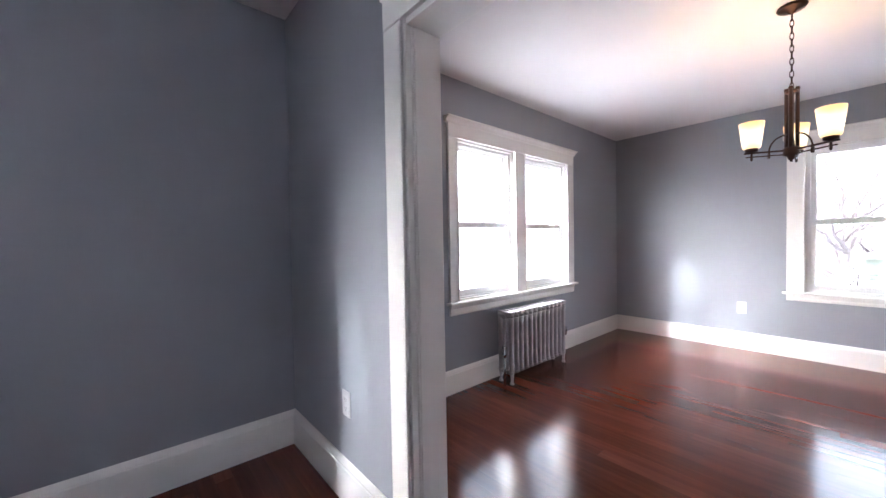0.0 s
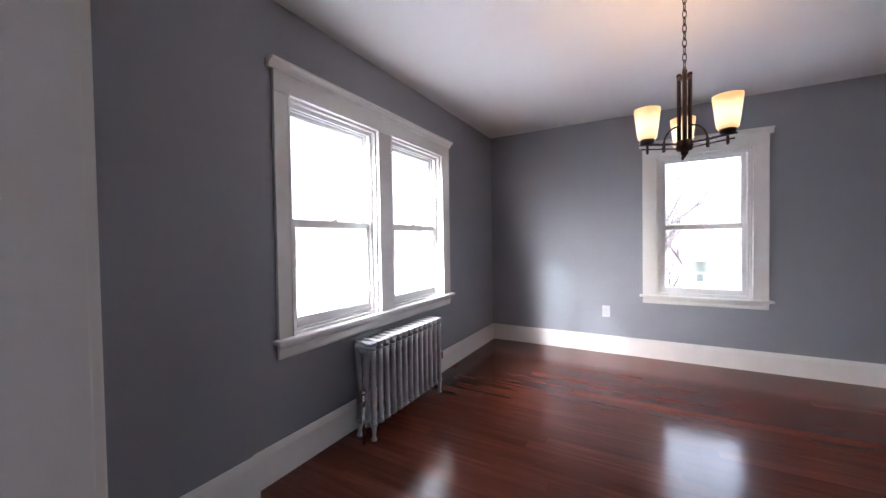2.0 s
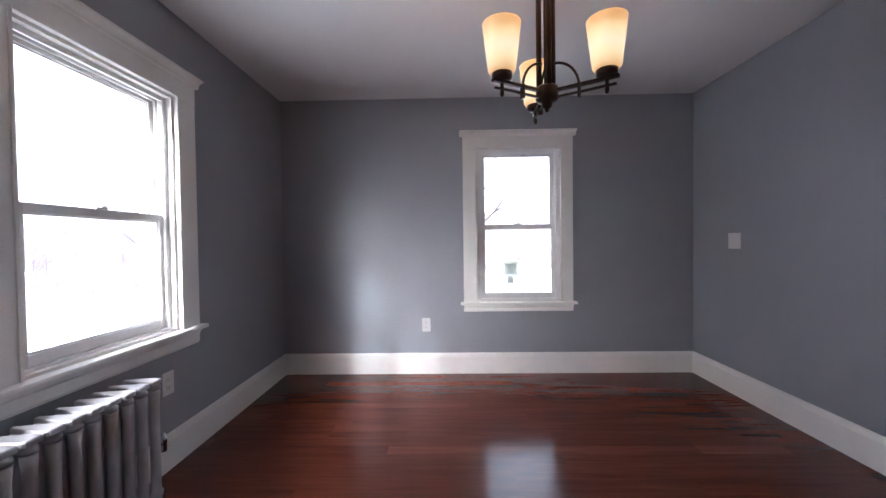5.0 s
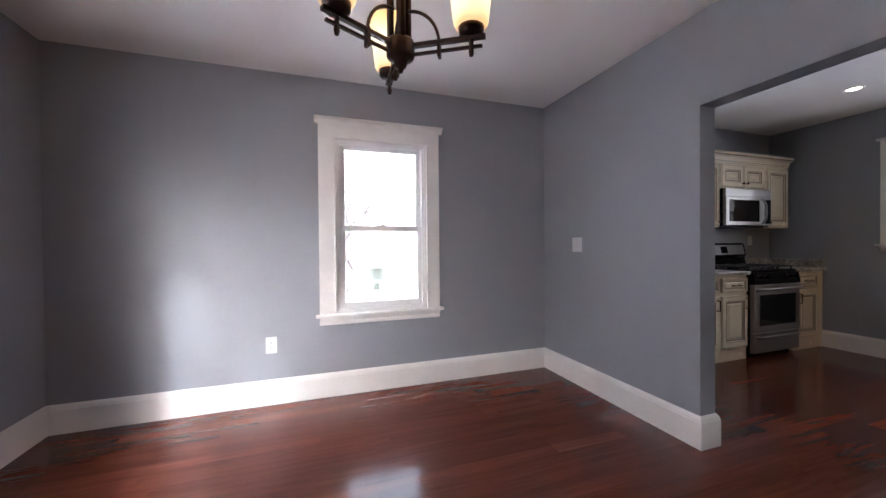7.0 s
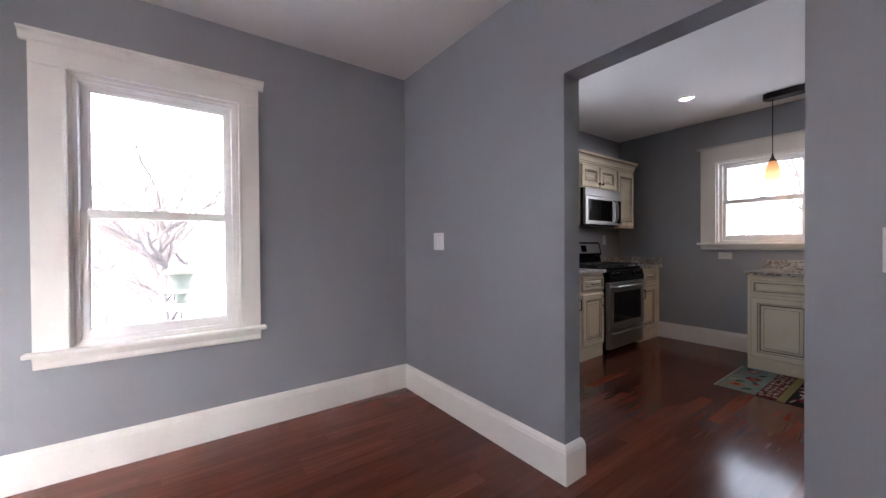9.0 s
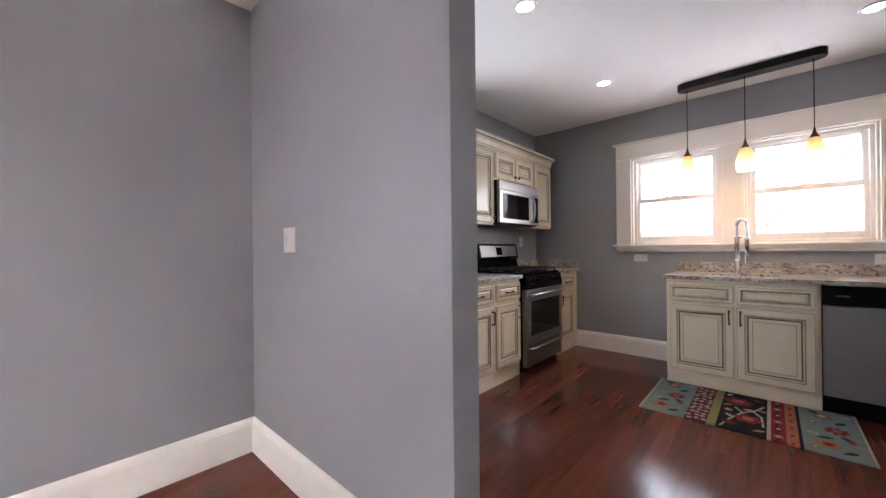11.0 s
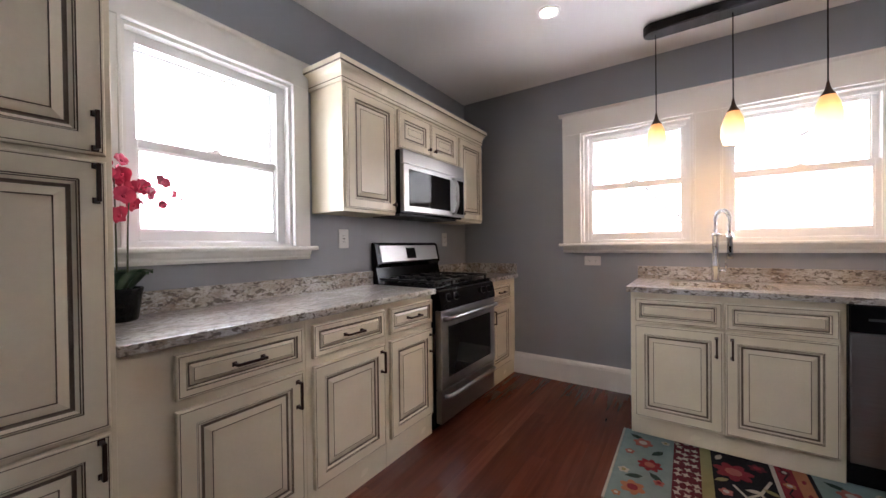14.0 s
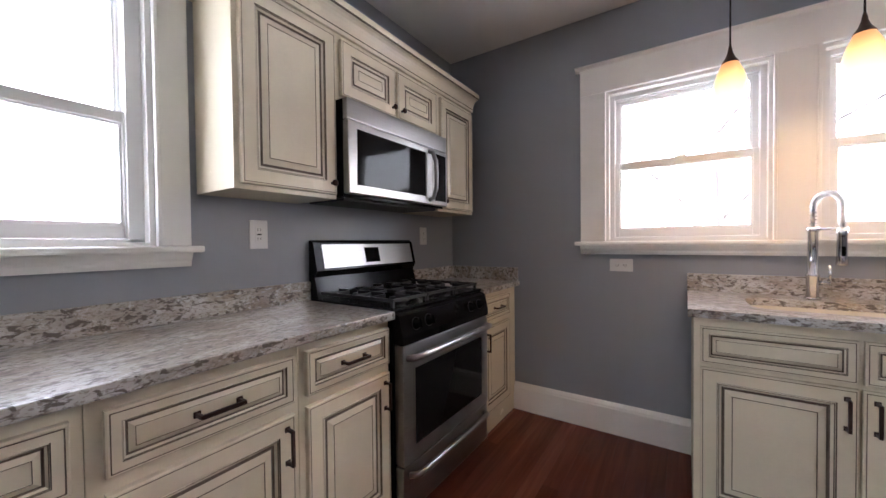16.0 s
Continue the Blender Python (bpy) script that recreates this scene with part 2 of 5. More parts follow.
def tube(bm, points, radius, sides=10, mat=0, caps=True):
    """A round bar along the points; radius is a number or one for each point."""
    pts = [Vector(p) for p in points]
    radii = radius if isinstance(radius, (list, tuple)) else [radius] * len(pts)
    rings, up = [], None
    for i, p in enumerate(pts):
        d = (pts[min(i + 1, len(pts) - 1)] - pts[max(i - 1, 0)]).normalized()
        if up is None:
            up = Vector((0, 0, 1)) if abs(d.z) < 0.9 else Vector((1, 0, 0))
        side = d.cross(up).normalized()
        up = side.cross(d).normalized()
        rings.append([bm.verts.new(p + radii[i] * (math.cos(a) * side + math.sin(a) * up)) for a in (2 * math.pi * k / sides for k in range(sides))])
    for a, b in zip(rings, rings[1:]):
        for k in range(sides):
            f = bm.faces.new((a[k], a[(k + 1) % sides], b[(k + 1) % sides], b[k]))
            f.smooth, f.material_index = True, mat
    if caps:
        for r in (rings[0][::-1], rings[-1]):
            bm.faces.new(r).material_index = mat
    return bm


def lathe(bm, profile, sides=28, mat=0, centre=(0, 0)):
    """A turned shape: profile is a row of (radius, height)."""
    rings = []
    for r, z in profile:
        rings.append([bm.verts.new((centre[0] + max(r, 1e-4) * math.cos(a), centre[1] + max(r, 1e-4) * math.sin(a), z)) for a in (2 * math.pi * k / sides for k in range(sides))])
    for a, b in zip(rings, rings[1:]):
        for k in range(sides):
            f = bm.faces.new((a[k], a[(k + 1) % sides], b[(k + 1) % sides], b[k]))
            f.smooth, f.material_index = True, mat
    return bm


def sweep(bm, profile, x0, x1, mat=0, mitre0=0.0, mitre1=0.0):
    """A moulding along x: profile is a closed row of (y, z); the mitres shift an end by its depth y."""
    a = [bm.verts.new((x0 + mitre0 * y, y, z)) for y, z in profile]
    b = [bm.verts.new((x1 + mitre1 * y, y, z)) for y, z in profile]
    n = len(profile)
    for k in range(n):
        bm.faces.new((a[k], b[k], b[(k + 1) % n], a[(k + 1) % n])).material_index = mat
    bm.faces.new(a[::-1]).material_index = mat
    bm.faces.new(b).material_index = mat
    return bm


def nested(bm, w, h, rings, mat_of, x0=0.0, z0=0.0):
    """A raised panel facing -y: rings are (inset, y), from the outer edge inwards; mat_of gives each band's material."""
    loops = []
    for inset, y in rings:
        loops.append([bm.verts.new((x0 + px, y, z0 + pz)) for px, pz in ((inset, inset), (w - inset, inset), (w - inset, h - inset), (inset, h - inset))])
    for i, (a, b) in enumerate(zip(loops, loops[1:])):
        for k in range(4):
            bm.faces.new((a[k], a[(k + 1) % 4], b[(k + 1) % 4], b[k])).material_index = mat_of[i]
    bm.faces.new(loops[-1]).material_index = 0
    bm.faces.new(loops[0][::-1]).material_index = 0
    return bm


def mesh_of(name, bm, mats):
    bmesh.ops.recalc_face_normals(bm, faces=bm.faces[:])
    me = bpy.data.meshes.new(name)
    bm.to_mesh(me)
    bm.free()
    for m in mats if isinstance(mats, (list, tuple)) else [mats]:
        me.materials.append(m)
    return me


def part(name, bm, mats, parent=None, label="", at=None):
    ob = new(name, mesh_of(name, bm, mats) if isinstance(bm, bmesh.types.BMesh) else bm)
    ob.parent = parent
    if at is not None:
        ob.matrix_basis = at
    if label:
        ob["label"] = label
    return ob


def thing(name, m, label, category, group="", kind=""):
    ob = new(name)
    ob.empty_display_size = 0.1
    ob.matrix_basis = m
    return tagged(ob, label, category, group, kind)


def structure(name, bm, mats, label, category):
    return tagged(part(name, bm, mats), label, category, kind="structure")


B = bmesh.new
EASTWARD = -90      # things against the east wall face west
SOUTHWARD = 180     # things against the south wall face north


# ---------------------------------------------------------------- structure
def wall(name, along, face0, face1, u0, u1, z0, z1, holes, label):
    """A solid wall between two faces, along x or y, with openings (u0, u1, z0, z1)."""
    us = sorted({u0, u1, *(v for h in holes for v in h[:2])})
    zs = sorted({z0, z1, *(v for h in holes for v in h[2:])})
    bm = B()
    for ua, ub in zip(us, us[1:]):
        for za, zb in zip(zs, zs[1:]):
            mu, mz = (ua + ub) / 2, (za + zb) / 2
            if any(h[0] < mu < h[1] and h[2] < mz < h[3] for h in holes):
                continue
            if along == "x":
                box(bm, ua, ub, face0, face1, za, zb)
            else:
                box(bm, face0, face1, ua, ub, za, zb)
    bmesh.ops.remove_doubles(bm, verts=bm.verts[:], dist=1e-5)
    bm.verts.index_update()
    twins = {}
    for f in bm.faces:
        twins.setdefault(frozenset(v.index for v in f.verts), []).append(f)
    bmesh.ops.delete(bm, geom=[f for fs in twins.values() if len(fs) > 1 for f in fs], context="FACES")
    return structure(name, bm, WALL, label, "wall")


OUT = 0.2
TOP = 2.75
W1 = dict(x=2.335, width=1.91, opens=((0.095, 0.84), (1.0, 1.765)), apron=0.625, stool=0.735, head=2.055, crown=2.215, meet=1.365)
W2 = dict(x=0.448, width=1.0, opens=((0.130, 0.886),), apron=0.573, stool=0.662, head=2.066, crown=2.222, meet=1.350)
W3 = dict(x=-2.295, width=0.94, opens=((0.10, 0.838),), apron=1.105, stool=1.18, head=2.085, crown=2.225, meet=1.615)
W4 = dict(x=4.43, width=1.972, opens=((0.147, 0.908), (1.074, 1.854)), apron=1.10, stool=1.178, head=2.085, crown=2.262, meet=1.635)
W0 = dict(x=-0.90, width=0.84, opens=((0.115, 0.725),), apron=0.625, stool=0.735, head=2.055, crown=2.215, meet=1.365)
# W6 is an unseen window, added to let daylight onto the first room's walls
W6 = dict(x=-0.60, width=1.26, opens=((0.11, 1.15),), apron=0.625, stool=0.735, head=2.055, crown=2.215, meet=1.365)


def holes_of(w, sign):
    return [tuple(sorted((w["x"] + sign * a, w["x"] + sign * b))) + (w["stool"] - 0.01, w["head"]) for a, b in w["opens"]]


A_NORTH = 2.275
wall("wall_north_first_room", "x", A_NORTH, A_NORTH + OUT, -2.6, PART_W, 0, TOP, holes_of(W0, 1), "blue-grey painted plaster wall of the first room")
wall("wall_north", "x", NORTH, NORTH + OUT, PART_W, EAST + OUT, 0, TOP, holes_of(W1, 1), "blue-grey painted wall with a double window")
wall("wall_east", "y", EAST, EAST + OUT, SOUTH_K - OUT, NORTH, 0, TOP, holes_of(W2, -1) + holes_of(W3, -1), "blue-grey painted outer wall with two windows")
wall("wall_south_kitchen", "x", SOUTH_K - OUT, SOUTH_K, 0.9, EAST, 0, TOP, holes_of(W4, -1), "blue-grey painted kitchen wall with a double window")
OPEN_W, OPEN_E, OPEN_TOP = 3.045, 3.878, 1.998
wall("wall_dining_kitchen", "x", KWALL, SOUTH_D, 0.9, EAST, 0, TOP, [(OPEN_W, OPEN_E, -1, OPEN_TOP)], "blue-grey painted wall with a wide plain opening")
CASED_N, CASED_S, CASED_TOP = 1.0, -0.95, 1.972
wall("wall_partition", "y", PART_W, PART_E, SOUTH_D, NORTH, 0, TOP, [(CASED_S, CASED_N, -1, CASED_TOP)], "blue-grey painted partition with a cased opening")
wall("wall_west_first_room", "y", -2.8, -2.6, -2.6, A_NORTH + OUT, 0, TOP, [], "blue-grey painted wall of the first room")
wall("wall_south_first_room", "x", -2.6, -2.4, -2.6, 0.9, 0, TOP, holes_of(W6, -1), "blue-grey painted wall of the first room")
wall("wall_west_kitchen", "y", 0.7, 0.9, SOUTH_K - OUT, KWALL, 0, TOP, [], "blue-grey painted kitchen wall")
BUMP_X, BUMP_Y = 2.15, 2.07
structure("wall_chase", box(B(), PART_E, BUMP_X, BUMP_Y, NORTH, 0, CEIL), WALL, "shallow blue-grey painted chase beside the window", "wall")
structure("ceiling_dining", box(B(), PART_W + 0.05, EAST, SOUTH_D - 0.05, NORTH, CEIL, CEIL + 0.1), CEILING, "smooth white painted ceiling", "ceiling")
structure("ceiling_first_room", box(B(), -2.6, PART_W + 0.05, -2.4, A_NORTH, CEIL + 0.05, CEIL + 0.12), CEILING, "smooth white painted ceiling", "ceiling")
structure("ceiling_kitchen", box(B(), 0.9, EAST, SOUTH_K, SOUTH_D - 0.05, CEIL_K, CEIL_K + 0.1), CEILING, "smooth white painted ceiling", "ceiling")

BASE_H = 0.19
BASE_PROFILE = [(0, 0), (-0.020, 0), (-0.020, BASE_H - 0.035), (-0.017, BASE_H - 0.030), (-0.0165, BASE_H - 0.022), (-0.012, BASE_H - 0.012), (-0.007, BASE_H - 0.004), (-0.004, BASE_H), (0, BASE_H)]


def baseboard(m, length, mitre0=0.0, mitre1=0.0, k=1.0):
    bm = B()
    sweep(bm, [(y, z * k) for y, z in BASE_PROFILE], 0, length, 0, mitre0, mitre1)
    ob = structure("baseboard", bm, TRIM, "white painted tall baseboard with a moulded top", "baseboard")
    ob.matrix_basis = m
    return ob


# mitre +1 / -1 at an inside corner, -1 / +1 at an outside one
baseboard(pose(-2.6, A_NORTH, 0), PART_W + 2.6, -1, 1, 1.08)
baseboard(pose(PART_W, A_NORTH, 0, 0, 0, -90), A_NORTH - CASED_N - 0.115, -1, 0, 1.08)
baseboard(pose(PART_E, BUMP_Y, 0), BUMP_X - PART_E, -1, -1, 1.14)
baseboard(pose(BUMP_X, BUMP_Y, 0, 0, 0, 90), NORTH - BUMP_Y, 1, 1, 1.14)
baseboard(pose(BUMP_X, NORTH, 0), EAST - BUMP_X, -1, 1)
baseboard(pose(EAST, NORTH, 0, 0, 0, -90), NORTH - SOUTH_D, -1, 1)
baseboard(pose(EAST, SOUTH_D, 0, 0, 0, 180), EAST - OPEN_E, -1, -1)
baseboard(pose(OPEN_E, SOUTH_D, 0, 0, 0, -90), SOUTH_D - KWALL, 1, -1)
baseboard(pose(OPEN_W, SOUTH_D, 0, 0, 0, 180), OPEN_W - PART_E, 1, 1)
baseboard(pose(OPEN_W, KWALL, 0, 0, 0, 90), SOUTH_D - KWALL, 1, -1)
baseboard(pose(4.89, SOUTH_K, 0, 0, 0, 180), 4.89 - 3.85, 0, 0, 1.0)


def cased_opening():
    t = thing("cased_opening", pose(PART_W, 0, 0), "white painted door casing with a crown head round a wide opening", "door casing", kind="structure")
    depth = PART_E - PART_W
    for side, y, s in (("north", CASED_N, 1), ("south", CASED_S, -1)):
        def b(x0, x1, y0, y1, z0, z1):
            return box(B(), x0, x1, y + min(s * y0, s * y1), y + max(s * y0, s * y1), z0, z1, 0, 0.003)
        part("casing_board", b(-0.045, -0.0005, 0.003, 0.11, 0, CASED_TOP + 0.003), TRIM, t)
        part("jamb_board", b(-0.038, -0.0065, -0.016, -0.0005, 0, CASED_TOP), TRIM, t)
        part("jamb_board", b(-0.006, depth, -0.025, -0.0005, 0, CASED_TOP - 0.0205), TRIM, t)
        part("casing_board", b(depth + 0.0005, depth + 0.022, 0.015, 0.11, 0, CASED_TOP + 0.005), TRIM, t)
        for bx, by in ((-0.0475, 0.001), (-0.0100, -0.0175)):
            part("bead", tube(B(), [(bx, y + s * by, 0.0), (bx, y + s * by, CASED_TOP - 0.022)], 0.0055, 8), TRIM, t)
    n, s_ = CASED_N + 0.11, CASED_S - 0.11
    part("jamb_board", box(B(), -0.038, depth, CASED_S + 0.0205, CASED_N - 0.0205, CASED_TOP - 0.02, CASED_TOP - 0.0005, 0, 0.003), TRIM, t)
    part("bead", box(B(), -0.040, -0.010, CASED_S + 0.024, CASED_N - 0.024, CASED_TOP - 0.0245, CASED_TOP - 0.0205, 0, 0.002), TRIM, t)
    for x0, x1, out in ((-0.047, -0.0005, -1), (depth + 0.0005, depth + 0.022, 1)):
        part("head_board", box(B(), x0, x1, s_, n, CASED_TOP + 0.006, CASED_TOP + 0.13, 0, 0.003), TRIM, t)
        bm = sweep(B(), crown_profile(0.085, 0.055), 0, n - s_ + 0.06)
        c = part("crown_cap", bm, TRIM, t)
        c.matrix_basis = pose(-0.0005 if out < 0 else depth + 0.0005, n + 0.03, CASED_TOP + 0.1305, 0, 0, -90) if out < 0 else pose(depth + 0.0005, s_ - 0.03, CASED_TOP + 0.1305, 0, 0, 90)
    return t


def crown_profile(depth, height, back=0.0):
    pts = [(back, 0), (-depth * 0.42, 0), (-depth * 0.45, height * 0.12)]
    for k in range(7):
        a = math.pi / 2 * k / 6
        pts.append((-depth * (0.47 + 0.47 * (1 - math.cos(a))), height * (0.15 + 0.6 * math.sin(a))))
    pts += [(-depth, height * 0.80), (-depth, height), (back, height)]
    return pts


cased_opening()


# ---------------------------------------------------------------- windows
def window(name, w, m, label, flat_head=False, back=0.0, rim=0.026):
    """A sash window with casing, moulded head, stool and apron. Local x runs along the wall, -y into the room."""
    t = thing(name, m @ pose(0, 0, w["apron"]), label, "window", kind="structure")
    z = w["apron"]
    W, stool, head, crown = w["width"], w["stool"] - z, w["head"] - z, w["crown"] - z
    opens = w["opens"]
    cuts = [0.0] + [v for o in opens for v in o] + [W]
    for a, b in zip(cuts[0::2], cuts[1::2]):
        bm = box(B(), a, b, -0.021, -0.0005, stool + 0.0005, head - 0.0005, 0, 0.003)
        part("casing", bm, TRIM, t)
        for e, s in ((a, 1), (b, -1)):
            if 0.01 < e < W - 0.01:
                part("bead", box(B(), min(e, e + s * 0.014), max(e, e + s * 0.014), -0.028, -0.0215, stool + 0.0005, head - 0.0005, 0, 0.003), TRIM, t)
    cap = 0.022 if flat_head else 0.05
    part("frieze", box(B(), 0, W, -0.023, -0.0005, head, crown - cap, 0, 0.002), TRIM, t)
    for a, b in opens:
        part("bead", box(B(), a, b, -0.028, -0.0235, head, head + 0.014, 0, 0.002), TRIM, t)
    part("crown_cap", sweep(B(), crown_profile(0.045 if flat_head else 0.06, cap - 0.001), -0.028, W + 0.028), TRIM, t).matrix_basis = pose(0, -0.0005, crown - cap + 0.0005)
    part("window_sill", box(B(), -0.03, W + 0.03, -0.058, -0.0005, stool - 0.024, stool, 0, 0.008), TRIM, t)
    ap = [(0, 0), (-0.012, 0.0), (-0.017, 0.012), (-0.017, stool - 0.055), (-0.024, stool - 0.045), (-0.032, stool - 0.0245), (0, stool - 0.0245)]
    part("apron", sweep(B(), ap, 0, W), TRIM, t).matrix_basis = pose(0, -0.0005, 0)
    meet = w["meet"] - z
    for a, b in opens:
        bm = B()
        j = 0.016
        box(bm, a, a + j, 0.0, OUT - 0.002, stool, head - 0.0005)
        box(bm, b - j, b, 0.0, OUT - 0.002, stool, head - 0.0005)
        box(bm, a + j, b - j, 0.0, OUT - 0.002, head - j, head - 0.0005)
        box(bm, a + j, b - j, 0.0, OUT - 0.002, stool - 0.009, stool + 0.012)
        part("jamb_liner", bm, TRIM, t)
        a2, b2, lo, hi = a + j, b - j, stool + 0.012, head - j
        f = rim
        bm = B()
        for q in (0.044 + back, 0.084 + back, 0.122 + back):
            box(bm, a2, a2 + f, q, q + 0.031, lo, hi, 0, 0.002)
            box(bm, b2 - f, b2, q, q + 0.031, lo, hi, 0, 0.002)
            box(bm, a2 + f, b2 - f, q, q + 0.012, hi - f, hi, 0, 0.002)
        box(bm, a2, a2 + 0.006, 0.155 + back, 0.17, lo, hi)
        box(bm, b2 - 0.006, b2, 0.155 + back, 0.17, lo, hi)
        box(bm, a2, b2, 0.044 + back, 0.17, lo - 0.002, lo + 0.014, 0, 0.002)
        part("window_frame", bm, VINYL, t)

        def sash(nm, x0, x1, z0, z1, y0, y1, stile, low, high):
            s = B()
            box(s, x0, x0 + stile, y0, y1, z0, z1, 0, 0.003)
            box(s, x1 - stile, x1, y0, y1, z0, z1, 0, 0.003)
            box(s, x0 + stile, x1 - stile, y0, y1, z0, z0 + low, 0, 0.003)
            box(s, x0 + stile, x1 - stile, y0, y1, z1 - high, z1, 0, 0.003)
            g = 0.008
            for q in ((x0 + stile, x0 + stile + g, z0 + low, z1 - high), (x1 - stile - g, x1 - stile, z0 + low, z1 - high)):
                box(s, q[0], q[1], y0 + 0.008, y1 - 0.008, q[2], q[3])
            for q in ((z0 + low, z0 + low + g), (z1 - high - g, z1 - high)):
                box(s, x0 + stile + g, x1 - stile - g, y0 + 0.008, y1 - 0.008, q[0], q[1])
            o = part(nm, s, VINYL, t)
            pane = part("pane", box(B(), x0 + stile + 0.003, x1 - stile - 0.003, (y0 + y1) / 2 - 0.002, (y0 + y1) / 2 + 0.002, z0 + low + 0.003, z1 - high - 0.003), GLASS, o)
            pane.visible_shadow = False
            return o

        c0, c1 = a2 + 0.007, b2 - 0.007
        sash("upper_sash", c0, c1, meet - 0.022, hi - 0.004, 0.098 + back, 0.120 + back, 0.046, 0.038, 0.040)
        low = sash("lower_sash", c0, c1, lo + 0.015, meet + 0.022, 0.058 + back, 0.082 + back, 0.044, 0.046, 0.038)
        lk = B()
        box(lk, (a + b) / 2 - 0.028, (a + b) / 2 + 0.028, 0.062 + back, 0.078 + back, meet + 0.0225, meet + 0.031, 0, 0.003)
        box(lk, (a + b) / 2 - 0.006, (a + b) / 2 + 0.022, 0.058 + back, 0.070 + back, meet + 0.0315, meet + 0.039, 0, 0.003)
        part("sash_lock", lk, VINYL, low)
    return t


window("window_1", W1, pose(W1["x"], NORTH, 0), "white painted double sash window with moulded head and deep sill", False, -0.016)
window("window_2", W2, pose(EAST, W2["x"], 0, 0, 0, EASTWARD), "white painted single sash window with moulded head", False, -0.036, 0.020)
window("window_3", W3, pose(EAST, W3["x"], 0, 0, 0, EASTWARD), "white painted kitchen sash window above the granite counter", True, 0.0, 0.044)
window("window_4", W4, pose(W4["x"], SOUTH_K, 0, 0, 0, SOUTHWARD), "wide white painted double sash window above the sink", True)
# out of view, added only for the light it lets in
window("added_light_window", W6, pose(W6["x"], -2.4, 0, 0, 0, SOUTHWARD), "unseen white painted double sash window, added to light the first room")
window("window_5", W0, pose(W0["x"], A_NORTH, 0), "white painted sash window of the first room")


# ---------------------------------------------------------------- ground outside
GROUND = -2.0
tagged(part("ground", box(B(), -900, 900, -900, 900, GROUND - 0.5, GROUND), SNOW), "flat snow-covered ground round the house", "snow", kind="structure")


def far_house():
    """The pale blue neighbour house with an upper room on posts."""
    t = thing("house", pose(7.83, 9.0, GROUND), "pale blue clapboard house, its upper room standing on posts", "house")
    z0, z1 = 1.72, 4.0
    part("wall", box(B(), -7, 0, 0.6, 7, z0, z1), SIDING, t)
    for i in range(15):
        zz = z0 + i * 0.15
        part("clapboard", sweep(B(), [(0.5995, zz), (0.57, zz), (0.585, zz + 0.148), (0.5995, zz + 0.148)], -7, 0), SIDING, t)
    part("corner_board", box(B(), -0.10, 0.004, 0.555, 0.5695, z0, z1, 0, 0.004), TRIM, t)
    w = part("window", box(B(), -1.98, -0.29, 0.545, 0.5695, 2.56, 3.71, 0, 0.01), TRIM, t)
    part("pane", box(B(), -1.90, -1.23, 0.538, 0.5445, 2.65, 3.63), DARKPANE, w)
    part("pane", box(B(), -1.105, -0.40, 0.538, 0.5445, 2.65, 3.63), DARKPANE, w)
    for x in (-0.17, -3.2, -6.6):
        part("post", box(B(), x - 0.17, x + 0.17, 0.65, 0.9, 0, z0, 0, 0.01), SIDING, t)
    bm = B()
    tube(bm, [(-1.2, 0.8, z0), (-0.4, 0.8, 0.55)], 0.09, 6)
    part("brace", bm, SIDING, t)
    roof = B()
    v = [roof.verts.new(p) for p in ((-7.4, 0.2, 4.54), (-1.16, 0.2, 4.54), (-7.4, 3.0, 9.2), (-1.9, 3.0, 9.2), (-7.4, 7.4, 4.54), (-1.16, 7.4, 4.54))]
    roof.faces.new((v[0], v[1], v[3], v[2]))
    roof.faces.new((v[2], v[3], v[5], v[4]))
    roof.faces.new((v[1], v[5], v[3]))
    roof.faces.new((v[0], v[2], v[4]))
    roof.faces.new((v[0], v[4], v[5], v[1]))
    part("roof", roof, ROOFING, t)
    part("eave_snow", box(B(), -7.3, -1.13, 0.1, 0.75, 4.43, 4.56, 0, 0.05), SNOW, t)
    part("fascia", box(B(), -7.4, -1.11, 0.08, 0.16, 4.30, 4.42, 0, 0.01), TEAL, t)
    part("eave", box(B(), -7.4, -1.12, 0.17, 7.3, 3.99, 4.42), TRIM, t)
    return t


far_house()


def bare_tree(m, height, seed, label, thick=0.14, limbs=9, low=3, reach=0.32, bark=None):
    rng = random.Random(seed)
    t = thing("tree", m, label, "tree")
    trunk, crown = B(), B()
    pts = [Vector((0, 0, 0))]
    for i in range(6):
        pts.append(pts[-1] + Vector((rng.uniform(-0.1, 0.1), rng.uniform(-0.1, 0.1), 1.0)) * height / 8)
    tube(trunk, pts, [thick * (1 - 0.1 * i) for i in range(7)], 7)

    def branch(p, d, length, r, depth):
        q = [p]
        for i in range(3):
            d = (d + Vector((rng.uniform(-0.3, 0.3), rng.uniform(-0.3, 0.3), rng.uniform(-0.1, 0.25)))).normalized()
            q.append(q[-1] + d * length / 3)
        tube(crown, q, [r, r * 0.8, r * 0.6, r * 0.4], 4, caps=False)
        if depth:
            for i in range(3):
                a = q[rng.choice((1, 2, 3))]
                n = (d + Vector((rng.uniform(-1, 1), rng.uniform(-1, 1), rng.uniform(-0.3, 0.8)))).normalized()
                branch(a, n, length * 0.62, r * 0.5, depth - 1)

    for i in range(limbs):
        p = pts[rng.randint(low, 6)]
        a = rng.uniform(0, 6.28)
        branch(p, Vector((math.cos(a), math.sin(a), rng.uniform(0.3, 0.9))).normalized(), height * reach, thick * 0.42, 3)
    part("trunk", trunk, bark or BARK, t)
    part("crown", crown, bark or BARK, t)
    return t


